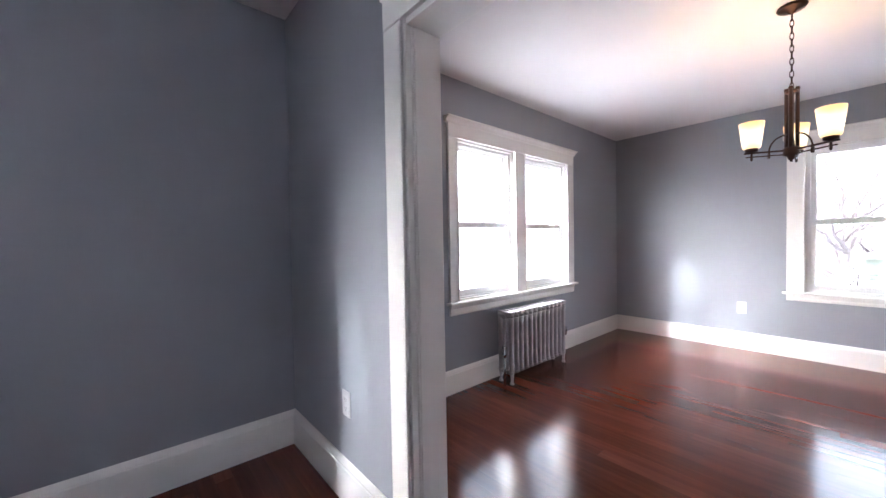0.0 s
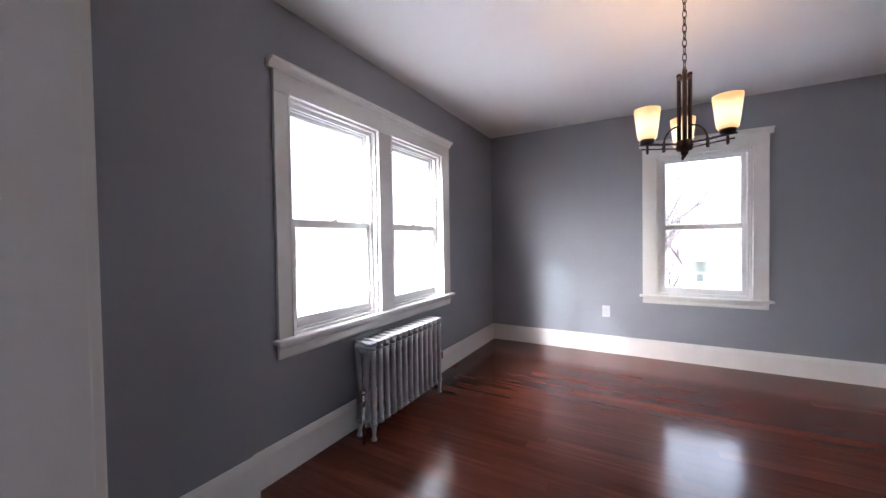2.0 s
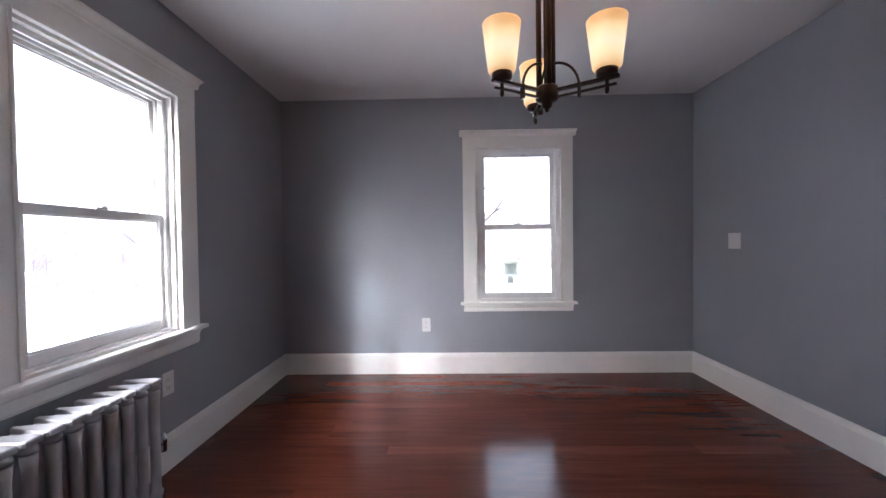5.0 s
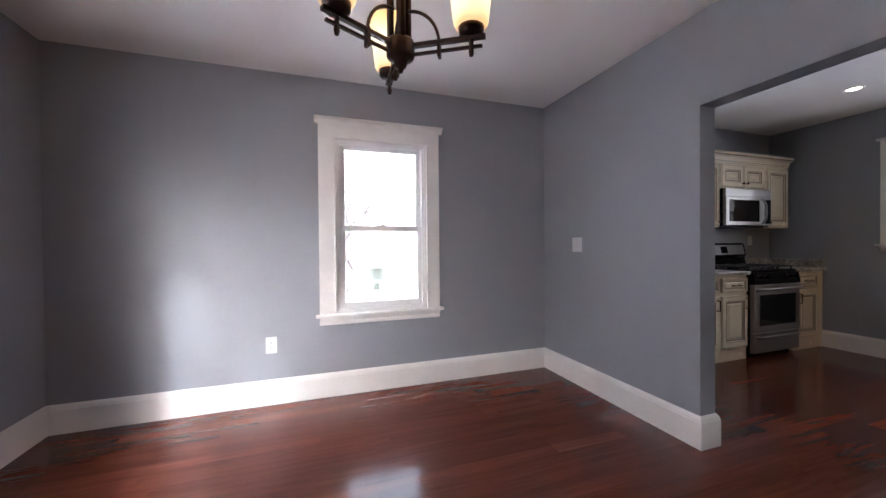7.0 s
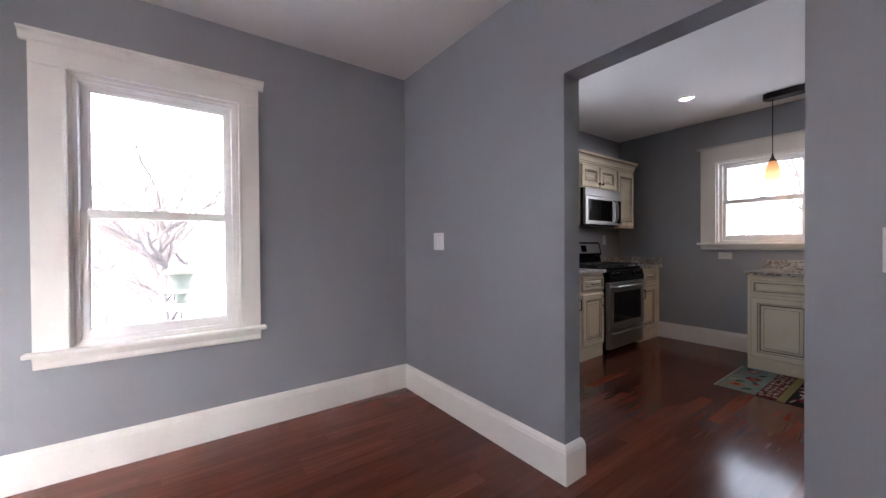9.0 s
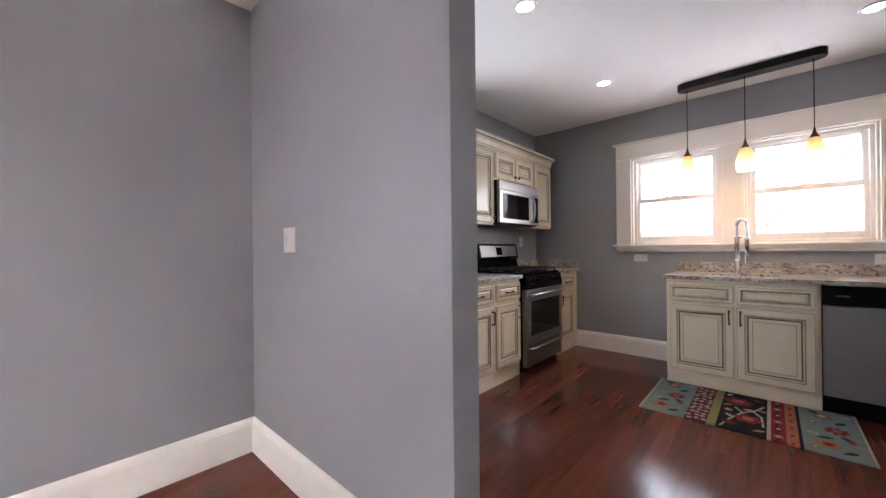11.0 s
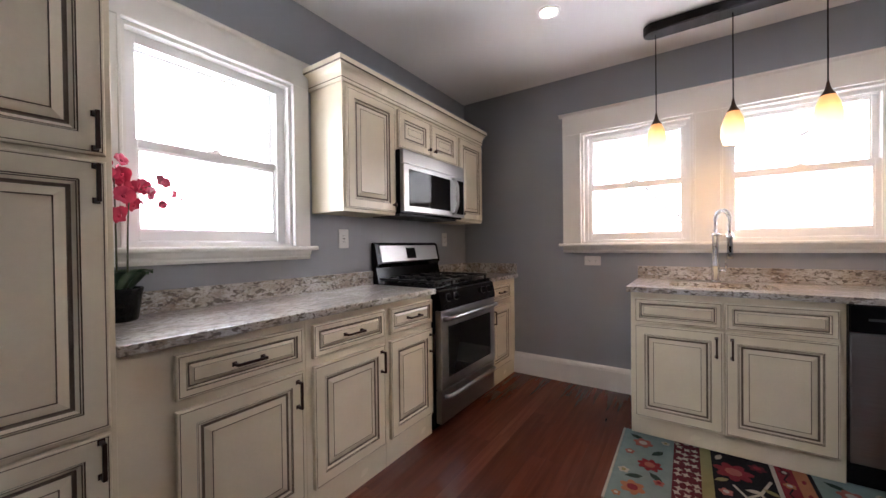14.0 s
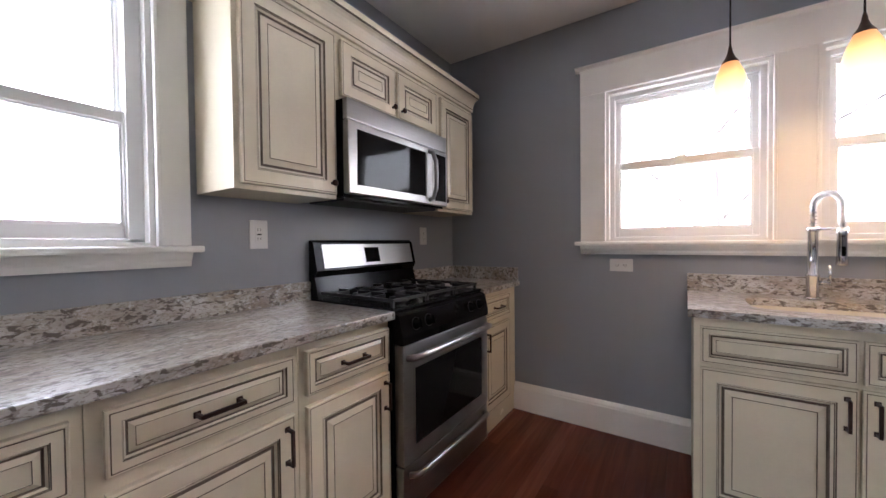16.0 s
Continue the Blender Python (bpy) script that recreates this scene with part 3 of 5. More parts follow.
bare_tree(pose(10.8, 0.12, GROUND), 4.6, 3, "bare grey tree standing in the snow beyond the window", 0.12, 17, 3, 0.25)
bare_tree(pose(16.5, 1.6, GROUND), 5.0, 9, "bare grey tree with thin twigs in the snow", 0.12)
# two far trees in the bark with haze painted in
bare_tree(pose(15.3, 12.0, GROUND), 4.2, 4, "bare grey tree in front of the far woods", 0.13, 13, 2, 0.34, HAZED)
bare_tree(pose(5.2, 24.0, GROUND), 9.5, 8, "tall bare tree behind the blue house", 0.2, 12, 3, 0.32, HAZED)
bare_tree(pose(3.4, -11.5, GROUND), 7.0, 12, "bare grey tree behind the kitchen window", 0.12)


def bird_feeder():
    t = thing("bird_feeder", pose(6.35, -0.14, GROUND), "green and yellow tiered bird feeder on a thin pole", "bird feeder")
    part("pole", tube(B(), [(0, 0, 0), (0, 0, 2.66)], 0.008, 8), BARK, t)
    part("roof", lathe(B(), [(0.001, 3.04), (0.116, 2.985), (0.130, 2.965), (0.109, 2.96), (0.001, 2.97)], 16), YELLOW, t)
    part("tank", lathe(B(), [(0.001, 2.955), (0.082, 2.955), (0.084, 2.86), (0.120, 2.845), (0.122, 2.82), (0.068, 2.81), (0.001, 2.81)], 16), FEEDER, t)
    part("tray", lathe(B(), [(0.001, 2.70), (0.095, 2.71), (0.109, 2.735), (0.113, 2.73), (0.102, 2.68), (0.001, 2.665)], 16), TRIM, t)
    part("tray", lathe(B(), [(0.001, 2.80), (0.041, 2.80), (0.038, 2.715), (0.001, 2.712)], 12), FEEDER, t)
    return t


bird_feeder()


def far_woods():
    """Winter woods on the horizon: many thin bare trunks with twigs, too many to count."""
    rng = random.Random(21)
    bm = B()
    for i in range(2200):
        a = rng.uniform(0, 2 * math.pi)
        d = rng.uniform(34, 62)
        h = rng.uniform(2.5, 5.0)
        p = Vector((3 + d * math.cos(a), d * math.sin(a), GROUND))
        q = p + Vector((rng.uniform(-0.5, 0.5), rng.uniform(-0.5, 0.5), h))
        tube(bm, [p, (p + q) / 2, q], [0.10, 0.08, 0.03], 4, caps=False)
        for k in range(9):
            s = p.lerp(q, rng.uniform(0.3, 0.95))
            tube(bm, [s, s + Vector((rng.uniform(-1.5, 1.5), rng.uniform(-1.5, 1.5), rng.uniform(0.3, 1.5)))], [0.045, 0.015], 3, caps=False)
    tagged(part("far_woods", bm, WOODS), "bare winter woods along the snowy horizon", "woods", kind="stuff")


far_woods()


def hillside():
    """A low snowy hill with scrub, all round the horizon."""
    rng = random.Random(6)
    bm, n, rows = B(), 96, []
    for d, h in ((70, 0.0), (85, 3.0), (105, 6.0), (130, 8.5), (150, 9.0)):
        rows.append([bm.verts.new((3 + d * math.cos(2 * math.pi * k / n), d * math.sin(2 * math.pi * k / n), GROUND - 0.2 + h * (0.75 + 0.25 * math.sin(5 * math.pi * k / n + 1) + rng.uniform(-0.08, 0.08)))) for k in range(n)])
    for a, b in zip(rows, rows[1:]):
        for k in range(n):
            bm.faces.new((a[k], a[(k + 1) % n], b[(k + 1) % n], b[k])).smooth = True
    tagged(part("backdrop_hill", bm, HILL), "low snowy hillside with winter scrub on the horizon", "hill", kind="structure")


hillside()


# ---------------------------------------------------------------- dining room things
def radiator():
    n, pitch = 13, 0.0683
    t = thing("radiator", pose(2.805, 1.885, 0), "silver painted cast-iron column radiator under the double window", "radiator")
    D, H = 0.16, 0.616
    me = None
    for i in range(n):
        if me is None:
            bm = B()
            for y in (0.022, D / 2, D - 0.022):
                made = len(bm.verts)
                tube(bm, [(0, y, 0.095), (0, y, 0.13), (0, y, H - 0.11), (0, y, H - 0.05)], [0.0205, 0.0175, 0.0175, 0.0215], 12)
                bm.verts.ensure_lookup_table()
                for v in bm.verts[made:]:
                    v.co.y = y + (v.co.y - y) * 1.15
            for z, r in ((0.100, 0.022), (H - 0.036, 0.0235)):
                tube(bm, [(0, 0.001, z - 0.008), (0, 0.006, z - 0.002), (0, 0.022, z), (0, D - 0.022, z), (0, D - 0.006, z - 0.002), (0, D - 0.001, z - 0.008)], [0.010, 0.018, r, r, 0.018, 0.010], 12)
            for z in (0.105, H - 0.045):
                tube(bm, [(-pitch / 2 + 0.001, D / 2, z), (pitch / 2 - 0.001, D / 2, z)], 0.021, 12)
            # flat cap, wide in front and pointed behind
            lo, hi = H - 0.019, H
            shape = [(-0.029, 0.010), (-0.024, 0.002), (0.024, 0.002), (0.029, 0.010), (0.030, 0.045), (0.012, D - 0.030), (0.007, D), (-0.007, D), (-0.012, D - 0.030), (-0.030, 0.045)]
            rings = [[bm.verts.new((x * k, y if k == 1 else 0.004 + y * 0.955, z)) for x, y in shape] for k, z in ((1, lo), (1, hi - 0.005), (0.88, hi))]
            for p, q in zip(rings, rings[1:]):
                for k in range(len(shape)):
                    bm.faces.new((p[k], p[(k + 1) % len(shape)], q[(k + 1) % len(shape)], q[k]))
            bm.faces.new(rings[-1])
            bm.faces.new(rings[0][::-1])
            me = mesh_of("section", bm, SILVER)
        part("section", me, None, t, at=pose(0.035 + i * pitch, 0, 0))
    for i in (0, n - 1):
        for y in (0.02, D - 0.02):
            part("foot", lathe(B(), [(0.001, 0.11), (0.020, 0.105), (0.016, 0.07), (0.011, 0.03), (0.013, 0.018), (0.019, 0.008), (0.019, 0.0), (0.001, 0.0)], 12), SILVER, t, at=pose(0.035 + i * pitch, y, 0))
    v = B()
    vx, vy = -0.030, 0.045
    tube(v, [(vx, vy, 0.0), (vx, vy, 0.25)], 0.011, 10)
    tube(v, [(vx, vy, 0.10), (0.02, vy, 0.10)], 0.013, 10)
    lathe(v, [(0.001, 0.235), (0.017, 0.24), (0.020, 0.265), (0.013, 0.285), (0.008, 0.31)], 12, centre=(vx, vy))
    part("valve", v, CHROME, t, "dull metal steam valve on a riser")
    part("valve_wheel", lathe(B(), [(0.001, 0.31), (0.020, 0.312), (0.022, 0.32), (0.020, 0.33), (0.001, 0.332)], 14, centre=(vx, vy)), CHROME, t)
    x1 = 0.035 + (n - 1) * pitch
    a = B()
    tube(a, [(x1, 0.03, 0.30), (x1 + 0.055, 0.03, 0.30)], 0.006, 8)
    lathe(a, [(0.001, 0.26), (0.013, 0.262), (0.015, 0.31), (0.010, 0.345), (0.001, 0.35)], 10, centre=(x1 + 0.055, 0.03))
    part("air_vent", a, CHROME, t)
    p = B()
    tube(p, [(x1 + 0.045, 0.03, 0.0), (x1 + 0.045, 0.03, 0.085), (x1 + 0.035, 0.04, 0.105), (x1, D / 2, 0.105)], 0.010, 10)
    part("return_pipe", p, CHROME, t)
    return t


radiator()


def chandelier():
    cx, cy, r, turn = 3.315, 0.240, 0.186, 118.2
    t = thing("chandelier", pose(cx, cy, CEIL), "bronze three-arm chandelier with lit amber glass shades", "chandelier")
    part("canopy", lathe(B(), [(0.001, -0.0005), (0.066, -0.0005), (0.068, -0.008), (0.060, -0.018), (0.022, -0.026), (0.012, -0.04), (0.001, -0.042)]), BRONZE, t)
    z, k, low = -0.042, 0, 2.062 - CEIL
    n = 12
    step = (z - low) / n
    for k in range(n):
        bm = B()
        L, wd = step * 0.66, 0.0085
        ring = [(wd * math.cos(a), 0, z - step * (k + 0.5) + L * math.sin(a)) for a in (2 * math.pi * i / 14 for i in range(15))]
        tube(bm, ring, 0.0024, 6, caps=False)
        part("chain_link", bm, BRONZE, t, at=pose(0, 0, 0, 0, 0, 90 * (k % 2) + 20))
    top, bot = low, 1.712 - CEIL
    for k in range(3):
        a = radians(turn + 60 + 120 * k)
        bm = B()
        x, y = 0.027 * math.cos(a), 0.027 * math.sin(a)
        tube(bm, [(x, y, bot - 0.02), (x, y, top + 0.012)], 0.0095, 10)
        lathe(bm, [(0.001, top + 0.017), (0.010, top + 0.015), (0.012, top + 0.004), (0.010, top)], 12, centre=(x, y))
        part("rod", bm, BRONZE, t)
    part("stem", tube(B(), [(0, 0, bot - 0.03), (0, 0, top - 0.01)], 0.010, 12), BRONZE, t)
    part("collar", lathe(B(), [(0.001, top + 0.014), (0.010, top + 0.012), (0.014, top), (0.028, top - 0.006), (0.029, top - 0.018), (0.001, top - 0.020)], 24), BRONZE, t)
    part("hub", lathe(B(), [(0.001, bot + 0.022), (0.034, bot + 0.022), (0.037, bot + 0.016), (0.037, bot - 0.018), (0.034, bot - 0.024), (0.018, bot - 0.030), (0.015, bot - 0.046), (0.008, bot - 0.050), (0.006, bot - 0.060), (0.001, bot - 0.062)]), BRONZE, t)
    for k in range(3):
        a = turn + 120 * k
        arm = B()
        box(arm, 0.03, r + 0.036, -0.0075, 0.0075, bot, bot + 0.010, 0, 0.0015)
        box(arm, 0.03, r + 0.028, -0.0045, 0.0045, bot - 0.021, bot - 0.014, 0, 0.0015)
        box(arm, 0.100, 0.108, -0.009, 0.009, bot - 0.034, bot + 0.013, 0, 0.0015)
        arch = [(0.022 + 0.082 * math.sin(u), 0, bot + 0.095 * math.cos(u)) for u in (math.pi / 2 * i / 8 for i in range(9))]
        tube(arm, arch, 0.0045, 6)
        part("arm", arm, BRONZE, t, at=pose(0, 0, 0, 0, 0, a))
        x, y = r * math.cos(radians(a)), r * math.sin(radians(a))
        part("cup", lathe(B(), [(0.001, bot - 0.042), (0.005, bot - 0.040), (0.007, bot - 0.030), (0.006, bot - 0.022), (0.006, bot + 0.008), (0.026, bot + 0.0105), (0.031, bot + 0.015), (0.033, bot + 0.030), (0.030, bot + 0.032), (0.001, bot + 0.031)], 20), BRONZE, t, at=pose(x, y, 0))
        sh = lathe(B(), [(0.028, 0.0), (0.038, 0.002), (0.043, 0.010), (0.047, 0.040), (0.053, 0.090), (0.0595, 0.146), (0.0605, 0.153), (0.0575, 0.154), (0.050, 0.090), (0.044, 0.040), (0.040, 0.012), (0.030, 0.005)])
        s = part("shade", sh, SHADE, t, "amber frosted glass shade, lit", at=pose(x, y, bot + 0.030))
        part("bulb", lathe(B(), [(0.001, 0.0), (0.012, 0.002), (0.013, 0.04), (0.026, 0.075), (0.024, 0.098), (0.001, 0.108)], 14), BULB, s)
        p = t.matrix_basis @ Vector((x, y, bot + 0.036 + 0.13))
        lamp("chandelier_light", "POINT", p, CHANDELIER_W, (1.0, 0.62, 0.33), 0.035)
    return t


BULB = glow("lit_bulb", (1.0, 0.80, 0.52), 0.6)
CHANDELIER_W = 0.22
chandelier()


def wall_plate(m, label, category, style, group, w=0.072, h=0.116):
    """A wall plate: a socket pair or one or two rocker switches. Local -y is into the room; the origin is its centre."""
    t = thing("wall_socket" if style == "socket" else "wall_switch", m, label, category, group)
    part("cover_plate", box(B(), -w / 2, w / 2, -0.006, -0.0005, -h / 2, h / 2, 0, 0.0025), PLASTIC, t)
    flat = w > h
    if style == "socket" and h == 0.122:
        f = part("socket_face", box(B(), -0.0165, 0.0165, -0.008, -0.0062, -0.0335, 0.0335, 0, 0.001), PLASTIC, t)
        bm = B()
        for cz in (-0.019, 0.019):
            box(bm, -0.0075, -0.0050, -0.0086, -0.0081, cz - 0.004, cz + 0.006)
            box(bm, 0.0050, 0.0075, -0.0086, -0.0081, cz - 0.004, cz + 0.006)
        box(bm, -0.010, 0.010, -0.0086, -0.0081, -0.003, 0.003)
        part("slots", bm, SLOT, f)
    elif style == "socket":
        for s in (-1, 1):
            cx, cz = (s * 0.021, 0) if flat else (0, s * 0.021)
            f = part("socket_face", box(B(), cx - 0.0165, cx + 0.0165, -0.008, -0.0062, cz - 0.0145, cz + 0.0145, 0, 0.0006), PLASTIC, t)
            bm = B()
            box(bm, cx - 0.008, cx - 0.0055, -0.0086, -0.0081, cz - 0.004, cz + 0.006)
            box(bm, cx + 0.0055, cx + 0.008, -0.0086, -0.0081, cz - 0.004, cz + 0.006)
            box(bm, cx - 0.002, cx + 0.002, -0.0086, -0.0081, cz - 0.010, cz - 0.0065)
            part("slots", bm, SLOT, f)
    else:
        n = max(1, round(w / 0.07))
        for i in range(n):
            cx = (i - (n - 1) / 2) * 0.046
            part("rocker", box(B(), cx - 0.0165, cx + 0.0165, -0.0095, -0.0062, -0.033, 0.033, 0, 0.0015), PLASTIC, t)
    return t


SOCKETS, SWITCHES = "wall sockets", "wall switches"
wall_plate(pose(EAST, 0.80, 0.452, 0, 0, EASTWARD), "white double wall socket low on the dining wall", "wall socket", "socket", SOCKETS, 0.078, 0.125)
wall_plate(pose(4.008, NORTH, 0.464), "white double wall socket beside the radiator", "wall socket", "socket", SOCKETS, 0.078, 0.125)
wall_plate(pose(PART_W, 1.56, 0.475, 0, 0, EASTWARD), "white double wall socket above the tall baseboard", "wall socket", "socket", SOCKETS, 0.075, 0.12)
wall_plate(pose(4.925, SOUTH_D, 1.198, 0, 0, SOUTHWARD), "white double rocker switch on the dining wall", "wall switch", "switch", SWITCHES, 0.118, 0.122)
wall_plate(pose(2.86, SOUTH_D, 1.148, 0, 0, SOUTHWARD), "white rocker switch beside the kitchen opening", "wall switch", "switch", SWITCHES, 0.075, 0.12)
wall_plate(pose(EAST, -3.495, 1.225, 0, 0, EASTWARD), "white wall socket above the granite backsplash", "wall socket", "socket", SOCKETS, 0.078, 0.122)
wall_plate(pose(EAST, -4.665, 1.228, 0, 0, EASTWARD), "white wall socket beside the gas range", "wall socket", "socket", SOCKETS, 0.075, 0.12)
wall_plate(pose(4.20, SOUTH_K, 1.035, 0, 0, SOUTHWARD), "white sideways wall socket below the kitchen window", "wall socket", "socket", SOCKETS, 0.125, 0.075)
wall_plate(pose(2.545, SOUTH_K, 1.04, 0, 0, SOUTHWARD), "white sideways wall socket above the sink counter", "wall socket", "socket", SOCKETS, 0.125, 0.075)
wall_plate(pose(2.33, SOUTH_K, 1.215, 0, 0, SOUTHWARD), "white double switch under the wall cabinet", "wall switch", "switch", SWITCHES, 0.125, 0.12)


# ---------------------------------------------------------------- kitchen cabinets
DOOR_RINGS = [(0.0, 0.019), (0.0, 0.003), (0.003, 0.0), (0.0065, 0.0), (0.0075, 0.0012), (0.009, 0.0), (0.052, 0.0), (0.0545, 0.0035), (0.057, 0.0015), (0.0595, 0.0035), (0.067, 0.0080), (0.0705, 0.0100), (0.0745, 0.0100), (0.0765, 0.0085), (0.098, 0.0025), (0.0995, 0.0040), (0.101, 0.0025)]
DOOR_MATS = [0, 0, 0, 1, 1, 0, 1, 0, 1, 0, 1, 1, 1, 0, 1, 1, 0]


def panel_door(bm, x0, z0, w, h, k=1.0):
    rings = [(i * (k if i > 0.02 else 1), y - 0.019) for i, y in DOOR_RINGS]
    return nested(bm, w, h, rings, DOOR_MATS, x0, z0)


def bar_pull(length, upright):
    """A square bar pull on two posts with small foot plates."""
    bm = B()
    a = length / 2

    def bar(x0, x1, y0, y1, half, bevel):
        if upright:
            box(bm, -half, half, y0, y1, x0, x1, 0, bevel)
        else:
            box(bm, x0, x1, y0, y1, -half, half, 0, bevel)

    bar(-a - 0.004, a + 0.004, -0.034, -0.025, 0.0048, 0.0018)
    for e in (-a, a):
        bar(e - 0.0045, e + 0.0045, -0.027, 0.0, 0.0045, 0.001)
        bar(e - 0.008, e + 0.008, -0.004, 0.0, 0.008, 0.0015)
    return bm


PULLS = {}


def add_pull(parent, x, z, upright, length=0.10):
    key = (upright, length)
    if key not in PULLS:
        PULLS[key] = mesh_of("handle", bar_pull(length, upright), BRONZE)
    return part("handle", PULLS[key], None, parent, "oil-rubbed bronze bar pull", at=pose(x, -0.0195, z))


def add_knob(parent, x, z):
    if "knob" not in PULLS:
        bm = lathe(B(), [(0.001, 0.0), (0.006, 0.0), (0.005, 0.012), (0.013, 0.018), (0.014, 0.024), (0.009, 0.029), (0.001, 0.030)], 14)
        bmesh.ops.rotate(bm, verts=bm.verts[:], cent=(0, 0, 0), matrix=Matrix.Rotation(radians(90), 3, "X"))
        PULLS["knob"] = mesh_of("knob", bm, BRONZE)
    return part("knob", PULLS["knob"], None, parent, "round bronze knob", at=pose(x, -0.0195, z))


def cabinet(name, m, w, h, depth, fronts, label, category, group="", toe=0.0):
    """A framed cabinet. Local x: to the viewer's right; y: backwards from the face frame; fronts: (kind, x, z, w, h, pull)."""
    t = thing(name, m, label, category, group)
    body = box(B(), 0, w, 0.0, depth, toe, h, 0, 0.002)
    part("body", body, CREAM, t)
    if toe:
        part("toe_board", box(B(), 0, w, 0.004, depth, 0.0, toe - 0.001, 0, 0.002), CREAM, t)
    for kind, x, z, fw, fh, pull in fronts:
        bm = B()
        panel_door(bm, x, z, fw, fh, 1.0 if min(fw, fh) > 0.24 else (0.62 if min(fw, fh) > 0.17 else 0.50))
        o = part(kind, bm, [CREAM, GLAZE], t)
        o.matrix_basis = pose(0, -0.0005, 0)
        if pull == "h":
            add_pull(o, x + fw / 2, z + fh / 2, False, 0.10 if fw > 0.3 else 0.075)
        elif pull == "vr":
            add_pull(o, x + fw - 0.030, z + fh - 0.085, True)
        elif pull == "vl":
            add_pull(o, x + 0.030, z + fh - 0.085, True)
        elif pull == "vrb":
            add_pull(o, x + fw - 0.022, z + 0.06, True, 0.09)
        elif pull == "vrt":
            add_pull(o, x + fw - 0.022, z + fh - 0.06, True, 0.09)
        elif pull == "kr":
            add_knob(o, x + fw - 0.028, z + 0.045)
        elif pull == "kl":
            add_knob(o, x + 0.028, z + 0.045)
    return t


FACE = 4.885                      # the base cabinets' face frames along the east wall
CT = 0.875                        # top of the base cabinets
DEPTH = EAST - FACE - 0.002
TOE = 0.115
BASES = "base cabinets"


def base(y_left, w, x_in, fw, label, pull="vr"):
    fr = [("drawer", x_in, 0.70, fw, 0.142, "h"), ("door", x_in, 0.140, fw, 0.525, pull)]
    return cabinet("base_cabinet", pose(FACE, y_left, 0, 0, 0, EASTWARD), w, CT, DEPTH, fr, label, "cabinet", BASES, TOE)


base(-2.238, 0.604, 0.140, 0.443, "cream base cabinet with brown glaze, one drawer over one door")
base(-2.843, 0.481, 0.028, 0.432, "cream base cabinet with brown glaze, one drawer over one door")
base(-3.325, 0.411, 0.022, 0.378, "narrow cream base cabinet beside the gas range")
base(-4.505, 0.543, 0.032, 0.385, "cream corner base cabinet past the gas range", "vl")

# tall pantry
PANTRY_T = 2.28
cabinet("pantry_cabinet", pose(FACE - 0.03, KWALL - 0.002, 0, 0, 0, EASTWARD), 0.464, PANTRY_T, EAST - FACE + 0.027,
        [("door", 0.03, 0.13, 0.418, 0.555, "vrt"), ("door", 0.03, 0.70, 0.418, 0.705, "vrt"), ("door", 0.03, 1.42, 0.418, 0.80, "vrb")],
        "tall cream pantry cabinet with three glazed panel doors", "cabinet", "", TOE)

# wall cabinets
UFACE = 5.125
UD = EAST - UFACE - 0.002
UPPERS = "wall cabinets"
UB, UT = 1.372, 2.085


def upper(y_left, w, zb, fronts, label):
    return cabinet("wall_cabinet", pose(UFACE, y_left, zb, 0, 0, EASTWARD), w, UT - zb, UD, fronts, label, "cabinet", UPPERS)


upper(-3.262, 0.424, UB, [("door", 0.018, 0.018, 0.395, 0.672, "kr")], "cream wall cabinet with one glazed panel door")
upper(-3.687, 0.759, 1.80, [("door", 0.022, 0.020, 0.350, 0.242, "kr"), ("door", 0.385, 0.020, 0.350, 0.242, "kl")], "low cream wall cabinet with two doors above the microwave")
upper(-4.447, 0.424, UB, [("door", 0.020, 0.018, 0.385, 0.672, "kl")], "cream wall cabinet with one door past the microwave")


def crown_run():
    """Crown moulding along the wall cabinets, returned to the wall at the window end."""
    t = thing("crown_moulding", pose(UFACE, -3.262, UT), "cream crown moulding with brown glaze on the wall cabinets", "crown moulding")
    prof = [(0.012, 0.0), (-0.012, 0.0), (-0.014, 0.016)]
    for k in range(6):
        a = math.pi / 2 * k / 5
        prof.append((-0.016 - 0.042 * (1 - math.cos(a)), 0.020 + 0.055 * math.sin(a)))
    prof += [(-0.064, 0.082), (-0.064, 0.108), (0.012, 0.108)]
    front = sweep(B(), prof, 0, 1.609, 0, 1, 0)
    for f in front.faces:
        c = f.calc_center_median()
        f.material_index = 1 if 0.014 < c.z < 0.0202 or 0.0755 < c.z < 0.0815 else 0
    part("front_run", front, [CREAM, GLAZE], t, at=pose(0, 0, 0.0005, 0, 0, EASTWARD))
    side = sweep(B(), [(y, z) for y, z in prof], -(EAST - UFACE) + 0.001, 0, 0, 0, -1)
    for f in side.faces:
        c = f.calc_center_median()
        f.material_index = 1 if 0.014 < c.z < 0.0202 or 0.0755 < c.z < 0.0815 else 0
    part("side_run", side, [CREAM, GLAZE], t, at=pose(0, 0, 0.0005, 0, 0, 180))
    return t


crown_run()

